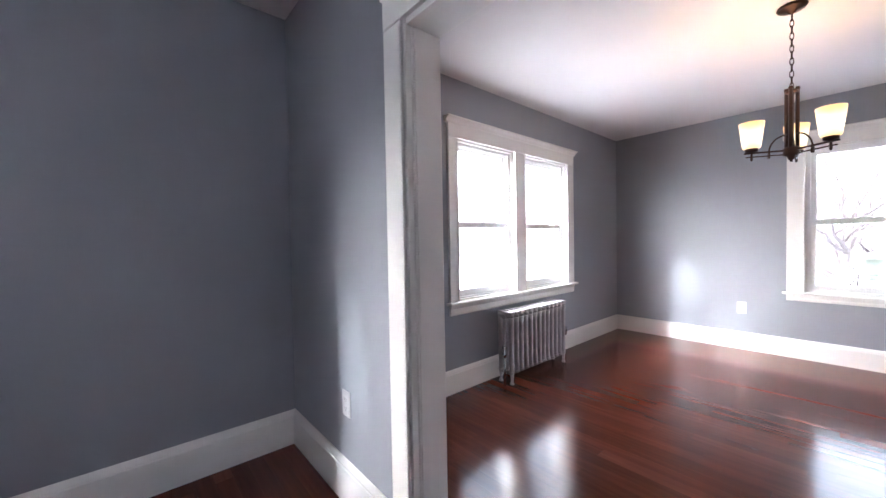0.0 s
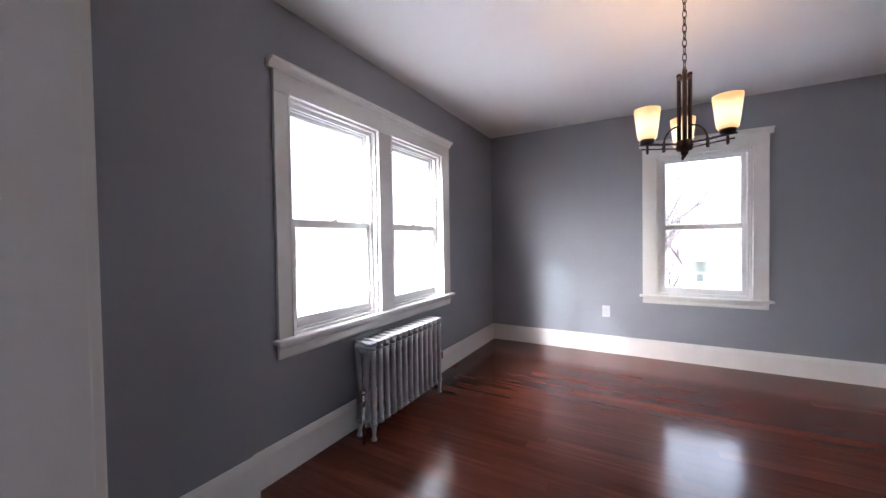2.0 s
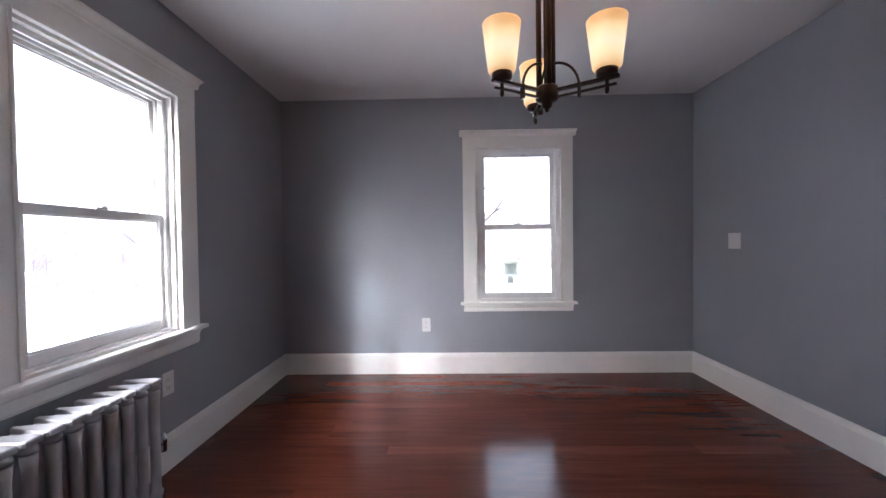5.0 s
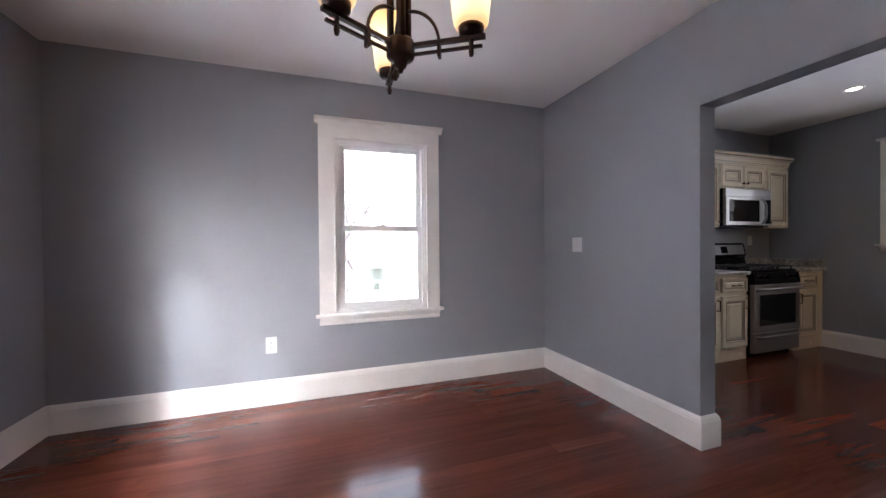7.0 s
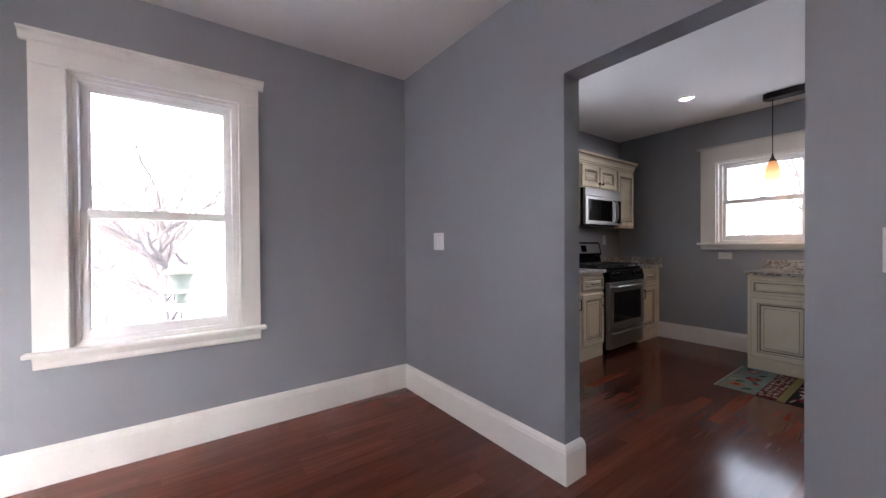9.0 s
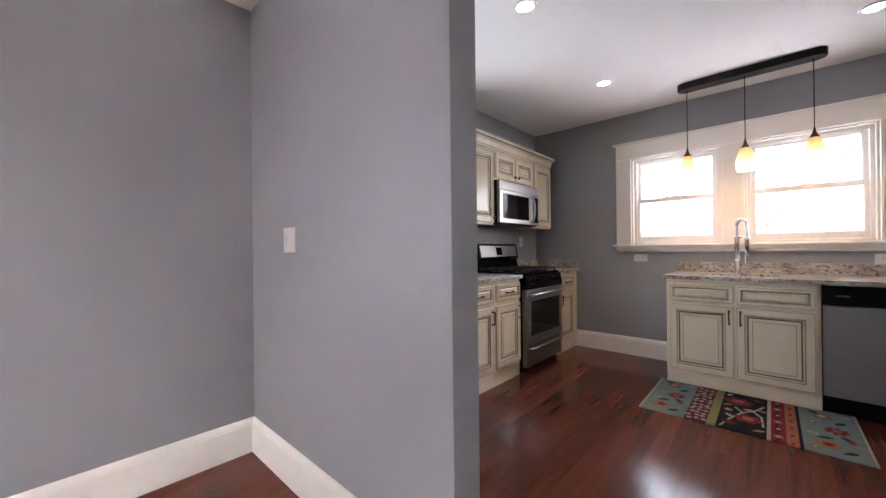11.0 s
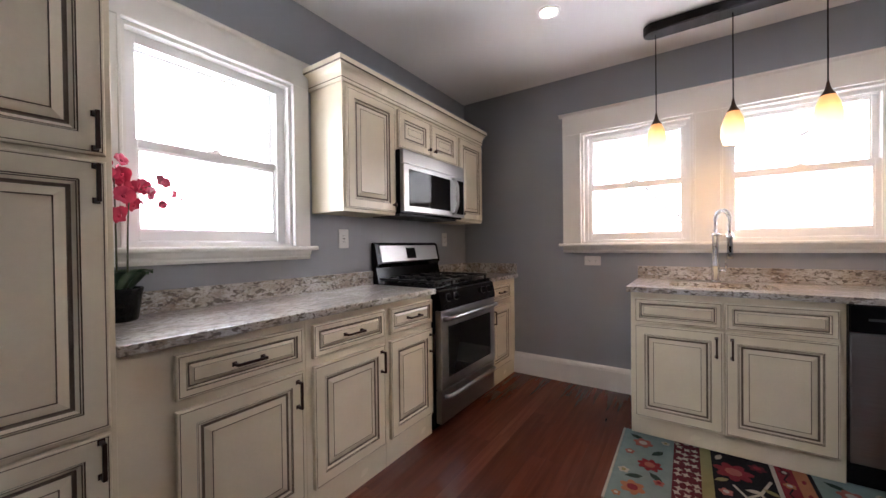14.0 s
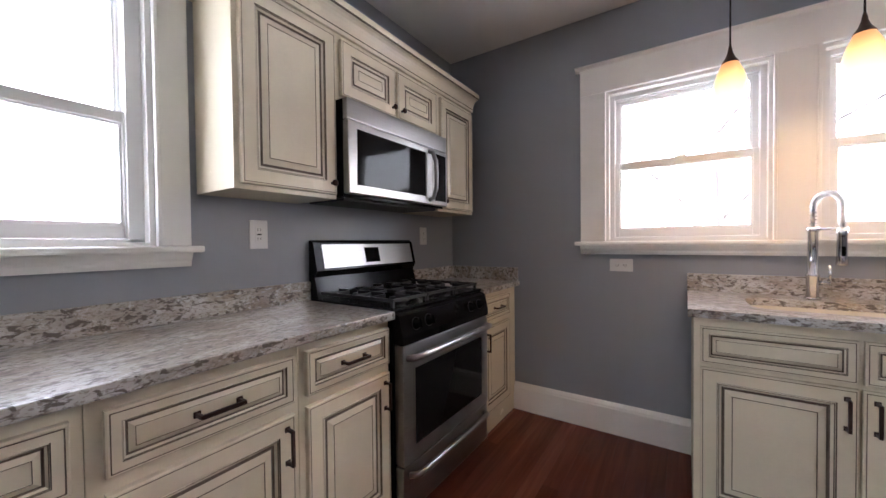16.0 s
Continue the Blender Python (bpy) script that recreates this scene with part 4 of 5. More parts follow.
# cabinets along the south wall
SFACE = -4.420
SD = SFACE - SOUTH_K - 0.002
cabinet("sink_cabinet", pose(3.852, SFACE, 0, 0, 0, SOUTHWARD), 0.918, CT, SD,
        [("drawer_front", 0.022, 0.695, 0.428, 0.145, ""), ("drawer_front", 0.464, 0.695, 0.430, 0.145, ""),
         ("door", 0.022, 0.120, 0.430, 0.558, "vr"), ("door", 0.460, 0.120, 0.434, 0.558, "vl")],
        "cream sink base cabinet with two glazed panel doors", "cabinet", BASES, 0.095)
cabinet("base_cabinet", pose(2.325, SFACE, 0, 0, 0, SOUTHWARD), 0.60, CT, SD,
        [("drawer", 0.03, 0.695, 0.54, 0.145, "h"), ("door", 0.03, 0.14, 0.54, 0.535, "vl")], "cream base cabinet past the dishwasher", "cabinet", BASES, TOE)
right_upper = cabinet("wall_cabinet", pose(2.395, SOUTH_K + 0.33, 1.37, 0, 0, SOUTHWARD), 0.62, 0.72, 0.328,
                      [("door", 0.018, 0.018, 0.285, 0.68, "kr"), ("door", 0.315, 0.018, 0.285, 0.68, "kl")], "cream wall cabinet beside the wide window", "cabinet", UPPERS)
cm = thing("crown_moulding", pose(2.395, SOUTH_K + 0.33, 2.0905), "cream crown moulding on the wall cabinet by the window", "crown moulding")
CROWN = [(0.012, 0.0), (-0.012, 0.0), (-0.014, 0.016), (-0.020, 0.045), (-0.040, 0.070), (-0.064, 0.082), (-0.064, 0.108), (0.012, 0.108)]
part("front_run", sweep(B(), CROWN, 0, 0.62, 0, 1, 0), CREAM, cm, at=pose(0, 0, 0, 0, 0, 180))
part("side_run", sweep(B(), CROWN, -0.329, 0, 0, 0, -1), CREAM, cm, at=pose(0, 0, 0, 0, 0, 90))


def counter(name, m, w, d, label, hole=None):
    """A granite worktop with an eased front edge and a low backsplash. Local x along it, y backwards from its front edge."""
    t = thing(name, m, label, "worktop")
    th = 0.032
    bm = B()
    if hole:
        hx0, hx1, hy0, hy1 = hole
        outer = [bm.verts.new(p) for p in ((0, 0, th), (w, 0, th), (w, d, th), (0, d, th))]
        ring = []
        cx, cy, rx, ry = (hx0 + hx1) / 2, (hy0 + hy1) / 2, (hx1 - hx0) / 2, (hy1 - hy0) / 2
        n = 48
        for k in range(n):
            a = 2 * math.pi * k / n
            c, s = math.cos(a), math.sin(a)
            e = 0.35
            ring.append(bm.verts.new((cx + rx * math.copysign(abs(c) ** e, c), cy + ry * math.copysign(abs(s) ** e, s), th)))
        low = [bm.verts.new((v.co.x, v.co.y, 0)) for v in ring]
        for k in range(n):
            bm.faces.new((ring[k], ring[(k + 1) % n], low[(k + 1) % n], low[k]))
        q = n // 4
        quad = [outer[2], outer[3], outer[0], outer[1]]
        for i in range(4):
            for k in range(q):
                bm.faces.new((ring[(i * q + k) % n], ring[(i * q + k + 1) % n], quad[i]))
            bm.faces.new((ring[((i + 1) * q) % n], quad[(i + 1) % 4], quad[i]))
        low_o = [bm.verts.new((v.co.x, v.co.y, 0)) for v in outer]
        for k in range(4):
            bm.faces.new((outer[k], outer[(k + 1) % 4], low_o[(k + 1) % 4], low_o[k]))
    else:
        box(bm, 0, w, 0, d, 0, th, 0, 0.004)
    part("slab", bm, GRANITE, t)
    part("backsplash", box(B(), 0, w, d - 0.020, d, th + 0.0005, th + 0.092, 0, 0.002), GRANITE, t)
    return t


CF = 4.845
counter("worktop", pose(CF, -2.238, CT + 0.001, 0, 0, EASTWARD), 1.500, EAST - CF - 0.001, "speckled beige and grey granite worktop with a low backsplash")
c2 = counter("worktop", pose(CF, -4.502, CT + 0.001, 0, 0, EASTWARD), 0.546, EAST - CF - 0.001, "short granite worktop past the gas range")
part("end_splash", box(B(), 0.526, 0.546, 0.012, EAST - CF - 0.022, 0.0325, 0.124, 0, 0.002), GRANITE, c2)
SCF = -4.385
counter("worktop", pose(3.872, SCF, CT + 0.001, 0, 0, SOUTHWARD), 2.15, SCF - SOUTH_K - 0.001, "speckled granite worktop with a sink cut into it", (0.215, 0.735, 0.135, 0.475))


def sink():
    t = thing("sink", pose(3.872 - 0.475, SCF - 0.305, CT - 0.2), "undermount stainless steel sink in the granite", "sink")
    bm = B()
    n = 48
    rings = []
    for (sx, sy, z, e) in ((0.275, 0.185, 0.1995, 0.35), (0.262, 0.172, 0.1995, 0.35), (0.255, 0.165, 0.06, 0.4), (0.235, 0.145, 0.012, 0.5), (0.04, 0.04, 0.004, 1)):
        ring = []
        for k in range(n):
            a = 2 * math.pi * k / n
            c, s = math.cos(a), math.sin(a)
            ring.append(bm.verts.new((sx * math.copysign(abs(c) ** e, c), sy * math.copysign(abs(s) ** e, s), z)))
        rings.append(ring)
    for a, b in zip(rings, rings[1:]):
        for k in range(n):
            bm.faces.new((a[k], a[(k + 1) % n], b[(k + 1) % n], b[k])).smooth = True
    bm.faces.new(rings[-1])
    part("basin", bm, STEEL, t)
    part("drain", lathe(B(), [(0.001, 0.007), (0.03, 0.007), (0.04, 0.009), (0.042, 0.006), (0.001, 0.005)], 20), CHROME, t)
    return t


sink()


def faucet():
    t = thing("faucet", pose(3.405, -4.925, CT + 0.0335), "tall chrome spring pull-down kitchen faucet", "faucet")
    part("base_ring", lathe(B(), [(0.001, 0), (0.029, 0), (0.029, 0.006), (0.024, 0.012), (0.001, 0.012)], 24), CHROME, t)
    part("body", lathe(B(), [(0.022, 0.012), (0.022, 0.10), (0.024, 0.104), (0.024, 0.112), (0.018, 0.116), (0.018, 0.30), (0.021, 0.302), (0.021, 0.325), (0.012, 0.328), (0.001, 0.33)], 24), CHROME, t)
    R, H = 0.055, 0.415
    path = [(0, 0, 0.32), (0, 0, H)]
    path += [(-0.62 * (R - R * math.cos(a)), 0.78 * (R - R * math.cos(a)), H + R * math.sin(a)) for a in (math.pi * k / 14 for k in range(1, 15))]
    ex, ey = path[-1][0], path[-1][1]
    path += [(ex, ey, H - 0.05), (ex * 1.02, ey * 1.02, 0.32)]
    part("hose", tube(B(), path, 0.0075, 10), CHROME, t)
    dense, coil = [], B()
    for i in range(len(path) - 1):
        for s in range(10):
            dense.append(Vector(path[i]).lerp(Vector(path[i + 1]), s / 10))
    total = sum((b - a).length for a, b in zip(dense, dense[1:]))
    turns, run, pts = 46, 0.0, []
    for i in range(len(dense) - 1):
        d = dense[i + 1] - dense[i]
        for s in range(3):
            q = dense[i] + d * s / 3
            u = (run + d.length * s / 3) / total * turns * 2 * math.pi
            d1 = d.normalized()
            side = d1.cross(Vector((0.78, 0.62, 0))).normalized()
            up = side.cross(d1)
            pts.append(q + 0.0125 * (math.cos(u) * side + math.sin(u) * up))
        run += d.length
    tube(coil, pts, 0.0022, 5)
    part("spring", coil, CHROME, t)
    hx, hy = ex * 1.02, ey * 1.02
    part("spray_head", lathe(B(), [(0.001, 0.32), (0.017, 0.32), (0.018, 0.29), (0.016, 0.285), (0.017, 0.20), (0.019, 0.165), (0.016, 0.16), (0.001, 0.162)], 20, centre=(hx, hy)), CHROME, t)
    part("holder_arm", tube(B(), [(0, 0, 0.315), (hx, hy, 0.315)], 0.005, 8), CHROME, t)
    part("spray_button", box(B(), hx - 0.006, hx + 0.006, hy + 0.016, hy + 0.022, 0.20, 0.24, 0, 0.002), BLACK, t)
    lv = B()
    tube(lv, [(-0.018, 0, 0.075), (-0.055, 0.006, 0.078)], 0.011, 10)
    tube(lv, [(-0.052, 0.006, 0.078), (-0.056, 0.006, 0.12), (-0.052, 0.006, 0.155)], [0.006, 0.005, 0.0045], 8)
    part("lever", lv, CHROME, t)
    return t


faucet()


# ---------------------------------------------------------------- appliances
def gas_range():
    W, D = 0.755, 0.60
    t = thing("gas_range", pose(4.845, -3.742, 0, 0, 0, EASTWARD), "stainless steel and black free-standing gas range", "range")
    part("body", box(B(), 0, W, 0.02, D - 0.045, 0.045, 0.90, 0, 0.004), BLACK, t)
    part("plinth", box(B(), 0.03, W - 0.03, 0.06, D - 0.06, 0.0, 0.0445), BLACK, t)
    dr = part("warming_drawer", box(B(), 0.008, W - 0.008, -0.022, 0.0195, 0.06, 0.265, 0, 0.006), STEEL, t)
    hb = B()
    tube(hb, [(0.05, -0.022, 0.222), (0.065, -0.052, 0.226), (0.12, -0.060, 0.228), (W - 0.12, -0.060, 0.228), (W - 0.065, -0.052, 0.226), (W - 0.05, -0.022, 0.222)], 0.014, 12)
    part("handle", hb, STEEL, dr)
    dd = part("oven_door", box(B(), 0.008, W - 0.008, -0.028, 0.0195, 0.272, 0.765, 0, 0.006), STEEL, t)
    part("window", box(B(), 0.085, W - 0.085, -0.0305, -0.0285, 0.340, 0.660, 0, 0.001), OVENGLASS, dd)
    hb = B()
    tube(hb, [(0.035, -0.028, 0.712), (0.045, -0.062, 0.718), (0.10, -0.073, 0.72), (W - 0.10, -0.073, 0.72), (W - 0.045, -0.062, 0.718), (W - 0.035, -0.028, 0.712)], 0.0145, 12)
    part("handle", hb, STEEL, dd)
    bm = B()
    v0 = [(-0.030, 0.768), (-0.030, 0.80), (-0.012, 0.885), (0.03, 0.905), (0.03, 0.768)]
    part("control_panel", sweep(bm, v0, 0.004, W - 0.004), BLACK, t)
    for i, x in enumerate((0.10, 0.19, W - 0.19, W - 0.10)):
        kb = lathe(B(), [(0.001, 0.030), (0.016, 0.028), (0.019, 0.012), (0.024, 0.004), (0.024, 0.0), (0.001, 0.0)], 16)
        box(kb, -0.004, 0.004, -0.017, 0.017, 0.028, 0.036, 0, 0.001)
        k = part("knob", kb, BLACK, t, at=pose(x, -0.0215, 0.842, 78, 0, 0))
        part("ring", lathe(B(), [(0.0245, 0.0), (0.027, 0.0), (0.027, 0.004), (0.0245, 0.004)], 18), IRON, k)
    part("cooktop", box(B(), 0.0, W, 0.012, D - 0.05, 0.9005, 0.914, 0, 0.004), BLACK, t)
    for bx in (0.18, W - 0.18):
        for by in (0.15, 0.40):
            part("burner", lathe(B(), [(0.001, 0.934), (0.034, 0.932), (0.038, 0.926), (0.036, 0.918), (0.052, 0.917), (0.054, 0.9145), (0.001, 0.9145)], 20), IRON, t, at=pose(bx, by, 0))
    part("burner", lathe(B(), [(0.001, 0.932), (0.030, 0.930), (0.032, 0.918), (0.001, 0.9145)], 20), IRON, t, at=pose(W / 2, 0.275, 0))
    for gx in (0.02, W / 3 + 0.008, 2 * W / 3 - 0.004):
        w = W / 3 - 0.02
        g = B()
        z0, z1 = 0.936, 0.950
        for y in (0.035, 0.275, 0.515):
            box(g, 0, w, y - 0.006, y + 0.006, z0, z1, 0, 0.002)
        for x in (0.006, w - 0.006):
            box(g, x - 0.006, x + 0.006, 0.035, 0.515, z0, z1, 0, 0.002)
        for y in (0.155, 0.395):
            box(g, 0.0, w * 0.36, y - 0.005, y + 0.005, z0, z1 + 0.004, 0, 0.002)
            box(g, w * 0.64, w, y - 0.005, y + 0.005, z0, z1 + 0.004, 0, 0.002)
            box(g, w / 2 - 0.005, w / 2 + 0.005, y - 0.115, y - 0.035, z0, z1 + 0.004, 0, 0.002)
            box(g, w / 2 - 0.005, w / 2 + 0.005, y + 0.035, y + 0.115, z0, z1 + 0.004, 0, 0.002)
        for x in (0.006, w - 0.006):
            for y in (0.04, 0.51):
                box(g, x - 0.006, x + 0.006, y - 0.006, y + 0.006, 0.9142, z0)
        part("grate", g, IRON, t, at=pose(gx, 0, 0))
    pr = [(D - 0.11, 0.9145), (D - 0.085, 1.02), (D - 0.105, 1.05), (D - 0.075, 1.185), (D - 0.055, 1.20), (D - 0.042, 1.195), (D - 0.042, 0.9145)]
    bg = part("back_guard", sweep(B(), pr, 0.0, W), BLACK, t)
    face = sweep(B(), [(D - 0.1065, 1.062), (D - 0.0805, 1.178), (D - 0.076, 1.178), (D - 0.102, 1.062)], 0.045, W - 0.03)
    part("fascia", face, STEEL, bg, "brushed steel control fascia")
    clock = sweep(B(), [(D - 0.1050, 1.078), (D - 0.0865, 1.160), (D - 0.0845, 1.160), (D - 0.1030, 1.078)], W / 2 - 0.055, W / 2 + 0.055)
    part("display", clock, OVENGLASS, bg)
    return t


gas_range()


def microwave():
    W, H, D = 0.755, 0.415, 0.345
    t = thing("microwave", pose(5.055, -3.689, 1.383, 0, 0, EASTWARD), "stainless steel over-the-range microwave under the wall cabinet", "microwave")
    part("body", box(B(), 0, W, 0.03, D, 0.0, H, 0, 0.003), BLACK, t)
    part("vent_strip", box(B(), 0.0, W, 0.0, 0.0295, H - 0.090, H, 0, 0.006), STEEL, t)
    d = part("door", box(B(), 0.0, W - 0.150, -0.004, 0.0295, 0.012, H - 0.093, 0, 0.006), STEEL, t)
    part("window", box(B(), 0.050, W - 0.215, -0.0065, -0.0045, 0.052, H - 0.125, 0, 0.001), OVENGLASS, d)
    hb = B()
    x = W - 0.180
    tube(hb, [(x, -0.004, 0.035), (x, -0.030, 0.045), (x + 0.004, -0.048, 0.10), (x + 0.004, -0.050, 0.17), (x + 0.004, -0.048, 0.24), (x, -0.030, H - 0.125), (x, -0.004, H - 0.115)], 0.011, 10)
    part("handle", hb, STEEL, d)
    kp = part("control_panel", box(B(), W - 0.149, W, -0.003, 0.0295, 0.012, H - 0.093, 0, 0.005), STEEL, t)
    part("keypad", box(B(), W - 0.125, W - 0.018, -0.0055, -0.0035, 0.035, H - 0.115, 0, 0.001), OVENGLASS, kp)
    part("grille", box(B(), 0.03, W - 0.03, 0.06, D - 0.04, -0.012, -0.0005, 0, 0.003), IRON, t)
    return t


microwave()


def dishwasher():
    W = 0.596
    t = thing("dishwasher", pose(2.931, SFACE, 0, 0, 0, SOUTHWARD), "stainless steel dishwasher with a black control panel", "dishwasher")
    part("body", box(B(), 0, W, 0.01, SD, 0.02, CT - 0.002), BLACK, t)
    part("control_panel", box(B(), 0.002, W - 0.002, -0.028, 0.0095, 0.742, CT - 0.006, 0, 0.005), BLACK, t)
    part("door", box(B(), 0.002, W - 0.002, -0.026, 0.0095, 0.125, 0.738, 0, 0.005), STEEL, t)
    part("badge", box(B(), 0.06, 0.125, -0.0292, -0.0282, 0.800, 0.812, 0, 0.0004), SLOT, t, "small grey marking on the black panel")
    part("side_trim", box(B(), -0.001, 0.0015, -0.02, 0.0095, 0.12, CT - 0.006), BLACK, t)
    part("toe_panel", box(B(), 0.01, W - 0.01, 0.03, 0.045, 0.0, 0.118), BLACK, t)
    return t


dishwasher()


# ---------------------------------------------------------------- kitchen lamps
def linear_pendant():
    y = -4.645
    t = thing("pendant_light", pose(3.33, y, CEIL_K), "bronze bar pendant lamp with three lit amber glass shades", "pendant lamp")
    bm = B()
    n, L, R = 12, 0.40, 0.062
    outline = [(L + R * math.sin(a), R * math.cos(a)) for a in (math.pi * k / n for k in range(n + 1))] + [(-L - R * math.sin(a), -R * math.cos(a)) for a in (math.pi * k / n for k in range(n + 1))]
    rings = [[bm.verts.new((px * s, py * q, z)) for px, py in outline] for s, q, z in ((1, 1, -0.0005), (1, 1, -0.050), (0.99, 0.88, -0.056))]
    for a, b in zip(rings, rings[1:]):
        for k in range(len(outline)):
            bm.faces.new((a[k], a[(k + 1) % len(outline)], b[(k + 1) % len(outline)], b[k]))
    bm.faces.new(rings[-1])
    bm.faces.new(rings[0][::-1])
    part("ceiling_bar", bm, DARKBAR, t)
    for x in (0.392, 0.002, -0.388):
        top = 2.005 - CEIL_K
        part("cord", tube(B(), [(x, 0, -0.056), (x, 0, top)], 0.0035, 6), BLACK, t)
        part("cap", lathe(B(), [(0.004, 0.012), (0.007, 0.0), (0.010, -0.020), (0.018, -0.042), (0.030, -0.060), (0.032, -0.066), (0.001, -0.064)], 20), BRONZE, t, at=pose(x, 0, top))
        bot = top - 0.066 - 0.185
        sh = lathe(B(), [(0.030, 0.185), (0.045, 0.150), (0.056, 0.110), (0.0605, 0.07), (0.058, 0.03), (0.050, 0.0), (0.047, 0.001), (0.055, 0.03), (0.0575, 0.07), (0.053, 0.11), (0.042, 0.148), (0.028, 0.182)])
        s = part("shade", sh, PENDANT, t, "amber swirled glass shade, lit", at=pose(x, 0, bot))
        part("bulb", lathe(B(), [(0.001, 0.055), (0.02, 0.06), (0.024, 0.085), (0.012, 0.12), (0.012, 0.16), (0.001, 0.162)], 12), BULB, s)
        lamp("pendant_bulb", "POINT", t.matrix_basis @ Vector((x, 0, bot + 0.02)), PENDANT_W, (1.0, 0.66, 0.36), 0.03)
    return t


PENDANT_W = 0.135
linear_pendant()


def downlight(x, y):
    t = thing("recessed_light", pose(x, y, CEIL_K), "white trimmed recessed ceiling light, lit", "recessed light", "recessed ceiling lights")
    part("trim_ring", lathe(B(), [(0.050, -0.0005), (0.070, -0.0005), (0.068, -0.006), (0.052, -0.009), (0.050, -0.002)], 32), PLASTIC, t)
    part("lens", lathe(B(), [(0.001, -0.003), (0.0495, -0.003), (0.0495, -0.0008), (0.001, -0.0008)], 32), DOWNLIGHT, t)
    a = lamp("downlight_beam", "AREA", (x, y, CEIL_K - 0.012), DOWN_W, (1.0, 0.86, 0.68), 0.11, (x, y + 0.0001, 0))
    a.data.shape = "DISK"
    return t


DOWN_W = 0.014
for px, py in ((4.245, -4.10), (2.71, -4.20), (4.245, -2.75), (2.71, -2.75)):
    downlight(px, py)


# ---------------------------------------------------------------- loose things in the kitchen
def orchid():
    t = thing("orchid", pose(5.300, -2.352, CT + 0.0335), "red orchid with dark leaves in a black pot", "plant")
    part("pot", lathe(B(), [(0.001, 0.0), (0.052, 0.0), (0.057, 0.006), (0.070, 0.10), (0.074, 0.118), (0.072, 0.122), (0.066, 0.118), (0.062, 0.09), (0.001, 0.09)], 28), POT, t)
    part("moss", lathe(B(), [(0.001, 0.108), (0.04, 0.104), (0.064, 0.094)], 20), SOIL, t)
    rng = random.Random(4)
    for k in range(9):
        a = k * 0.7 + rng.uniform(-0.2, 0.2)
        L, wd = rng.uniform(0.075, 0.105), rng.uniform(0.040, 0.052)
        bm = B()
        rows = []
        for i in range(9):
            u = i / 8
            half = wd * math.sin(math.pi * min(1, 0.12 + u * 0.9)) ** 0.7 if u < 0.99 else 0.002
            r = 0.02 + L * u
            z = 0.10 + 0.085 * math.sin(u * 1.9) - 0.01 * u
            rows.append([bm.verts.new((r * math.cos(a) - s * half * math.sin(a), r * math.sin(a) + s * half * math.cos(a), z + abs(s) * 0.010)) for s in (-1, 0, 1)])
        for p, q in zip(rows, rows[1:]):
            for s in (0, 1):
                bm.faces.new((p[s], p[s + 1], q[s + 1], q[s])).smooth = True
        bmesh.ops.solidify(bm, geom=bm.faces[:], thickness=0.0025)
        part("leaf", bm, LEAF, t)
    flower_mesh = None

    def flower():
        bm = B()
        for k, (L, wd, a0) in enumerate(((0.030, 0.020, 90), (0.034, 0.026, 20), (0.034, 0.026, 160), (0.030, 0.018, 235), (0.030, 0.018, 305))):
            a = radians(a0)
            rows = []
            for i in range(5):
                u = i / 4
                half = wd * math.sin(math.pi * (0.1 + 0.85 * u)) ** 0.8
                r = 0.003 + L * u
                bend = 0.010 * math.sin(u * 2.6) + (0.003 if k in (1, 2) else 0)
                rows.append([bm.verts.new((r * math.cos(a) - s * half * math.sin(a), -bend - 0.004 * abs(s), r * math.sin(a) + s * half * math.cos(a))) for s in (-1, 0, 1)])
            for p, q in zip(rows, rows[1:]):
                for s in (0, 1):
                    bm.faces.new((p[s], p[s + 1], q[s + 1], q[s])).smooth = True
        bmesh.ops.create_icosphere(bm, subdivisions=1, radius=0.008, matrix=Matrix.Translation((0, -0.010, -0.004)))
        return mesh_of("flower", bm, PETAL)

    for sx, sy, top, tipx, tipy in ((0.012, 0.0, 0.47, 0.05, 0.02), (-0.03, -0.02, 0.39, -0.02, -0.12)):
        bm = B()
        pts = []
        for i in range(16):
            u = i / 15
            pts.append((sx + 0.3 * tipx * u * u + (tipx * max(0, u - 0.6) * 1.6), sy + 0.2 * tipy * u * u + (tipy * max(0, u - 0.6) * 2.2), 0.10 + (top + 0.02) * math.sin(min(1.0, u * 1.12) * math.pi / 2) - 0.09 * max(0, u - 0.8) * 3))
        tube(bm, pts, [0.0035 - 0.0018 * i / 15 for i in range(16)], 6)
        st = part("stem", bm, STEM, t)
        flower_mesh = flower_mesh or flower()
        for i in range(7, 16):
            for s in ((-1, 0.8) if i % 3 == 0 else (0.9 if i % 2 else -0.8,)):
                p = Vector(pts[i]) + Vector((rng.uniform(-0.035, 0.015), s * 0.030, rng.uniform(-0.02, 0.02)))
                k = rng.uniform(0.75, 1.0) if i < 14 else 0.5
                part("flower", flower_mesh, None, st, at=pose(p.x, p.y, p.z, rng.uniform(-25, 25), rng.uniform(-30, 30), -90 + rng.uniform(-70, 70)) @ Matrix.Scale(k, 4))
    return t


orchid()


def yarn(name, rgb):
    return surface(name, rgb, 0.92, vary=0.14, big=18, fine=320, relief=0.7, depth=0.002, spec=0.1)


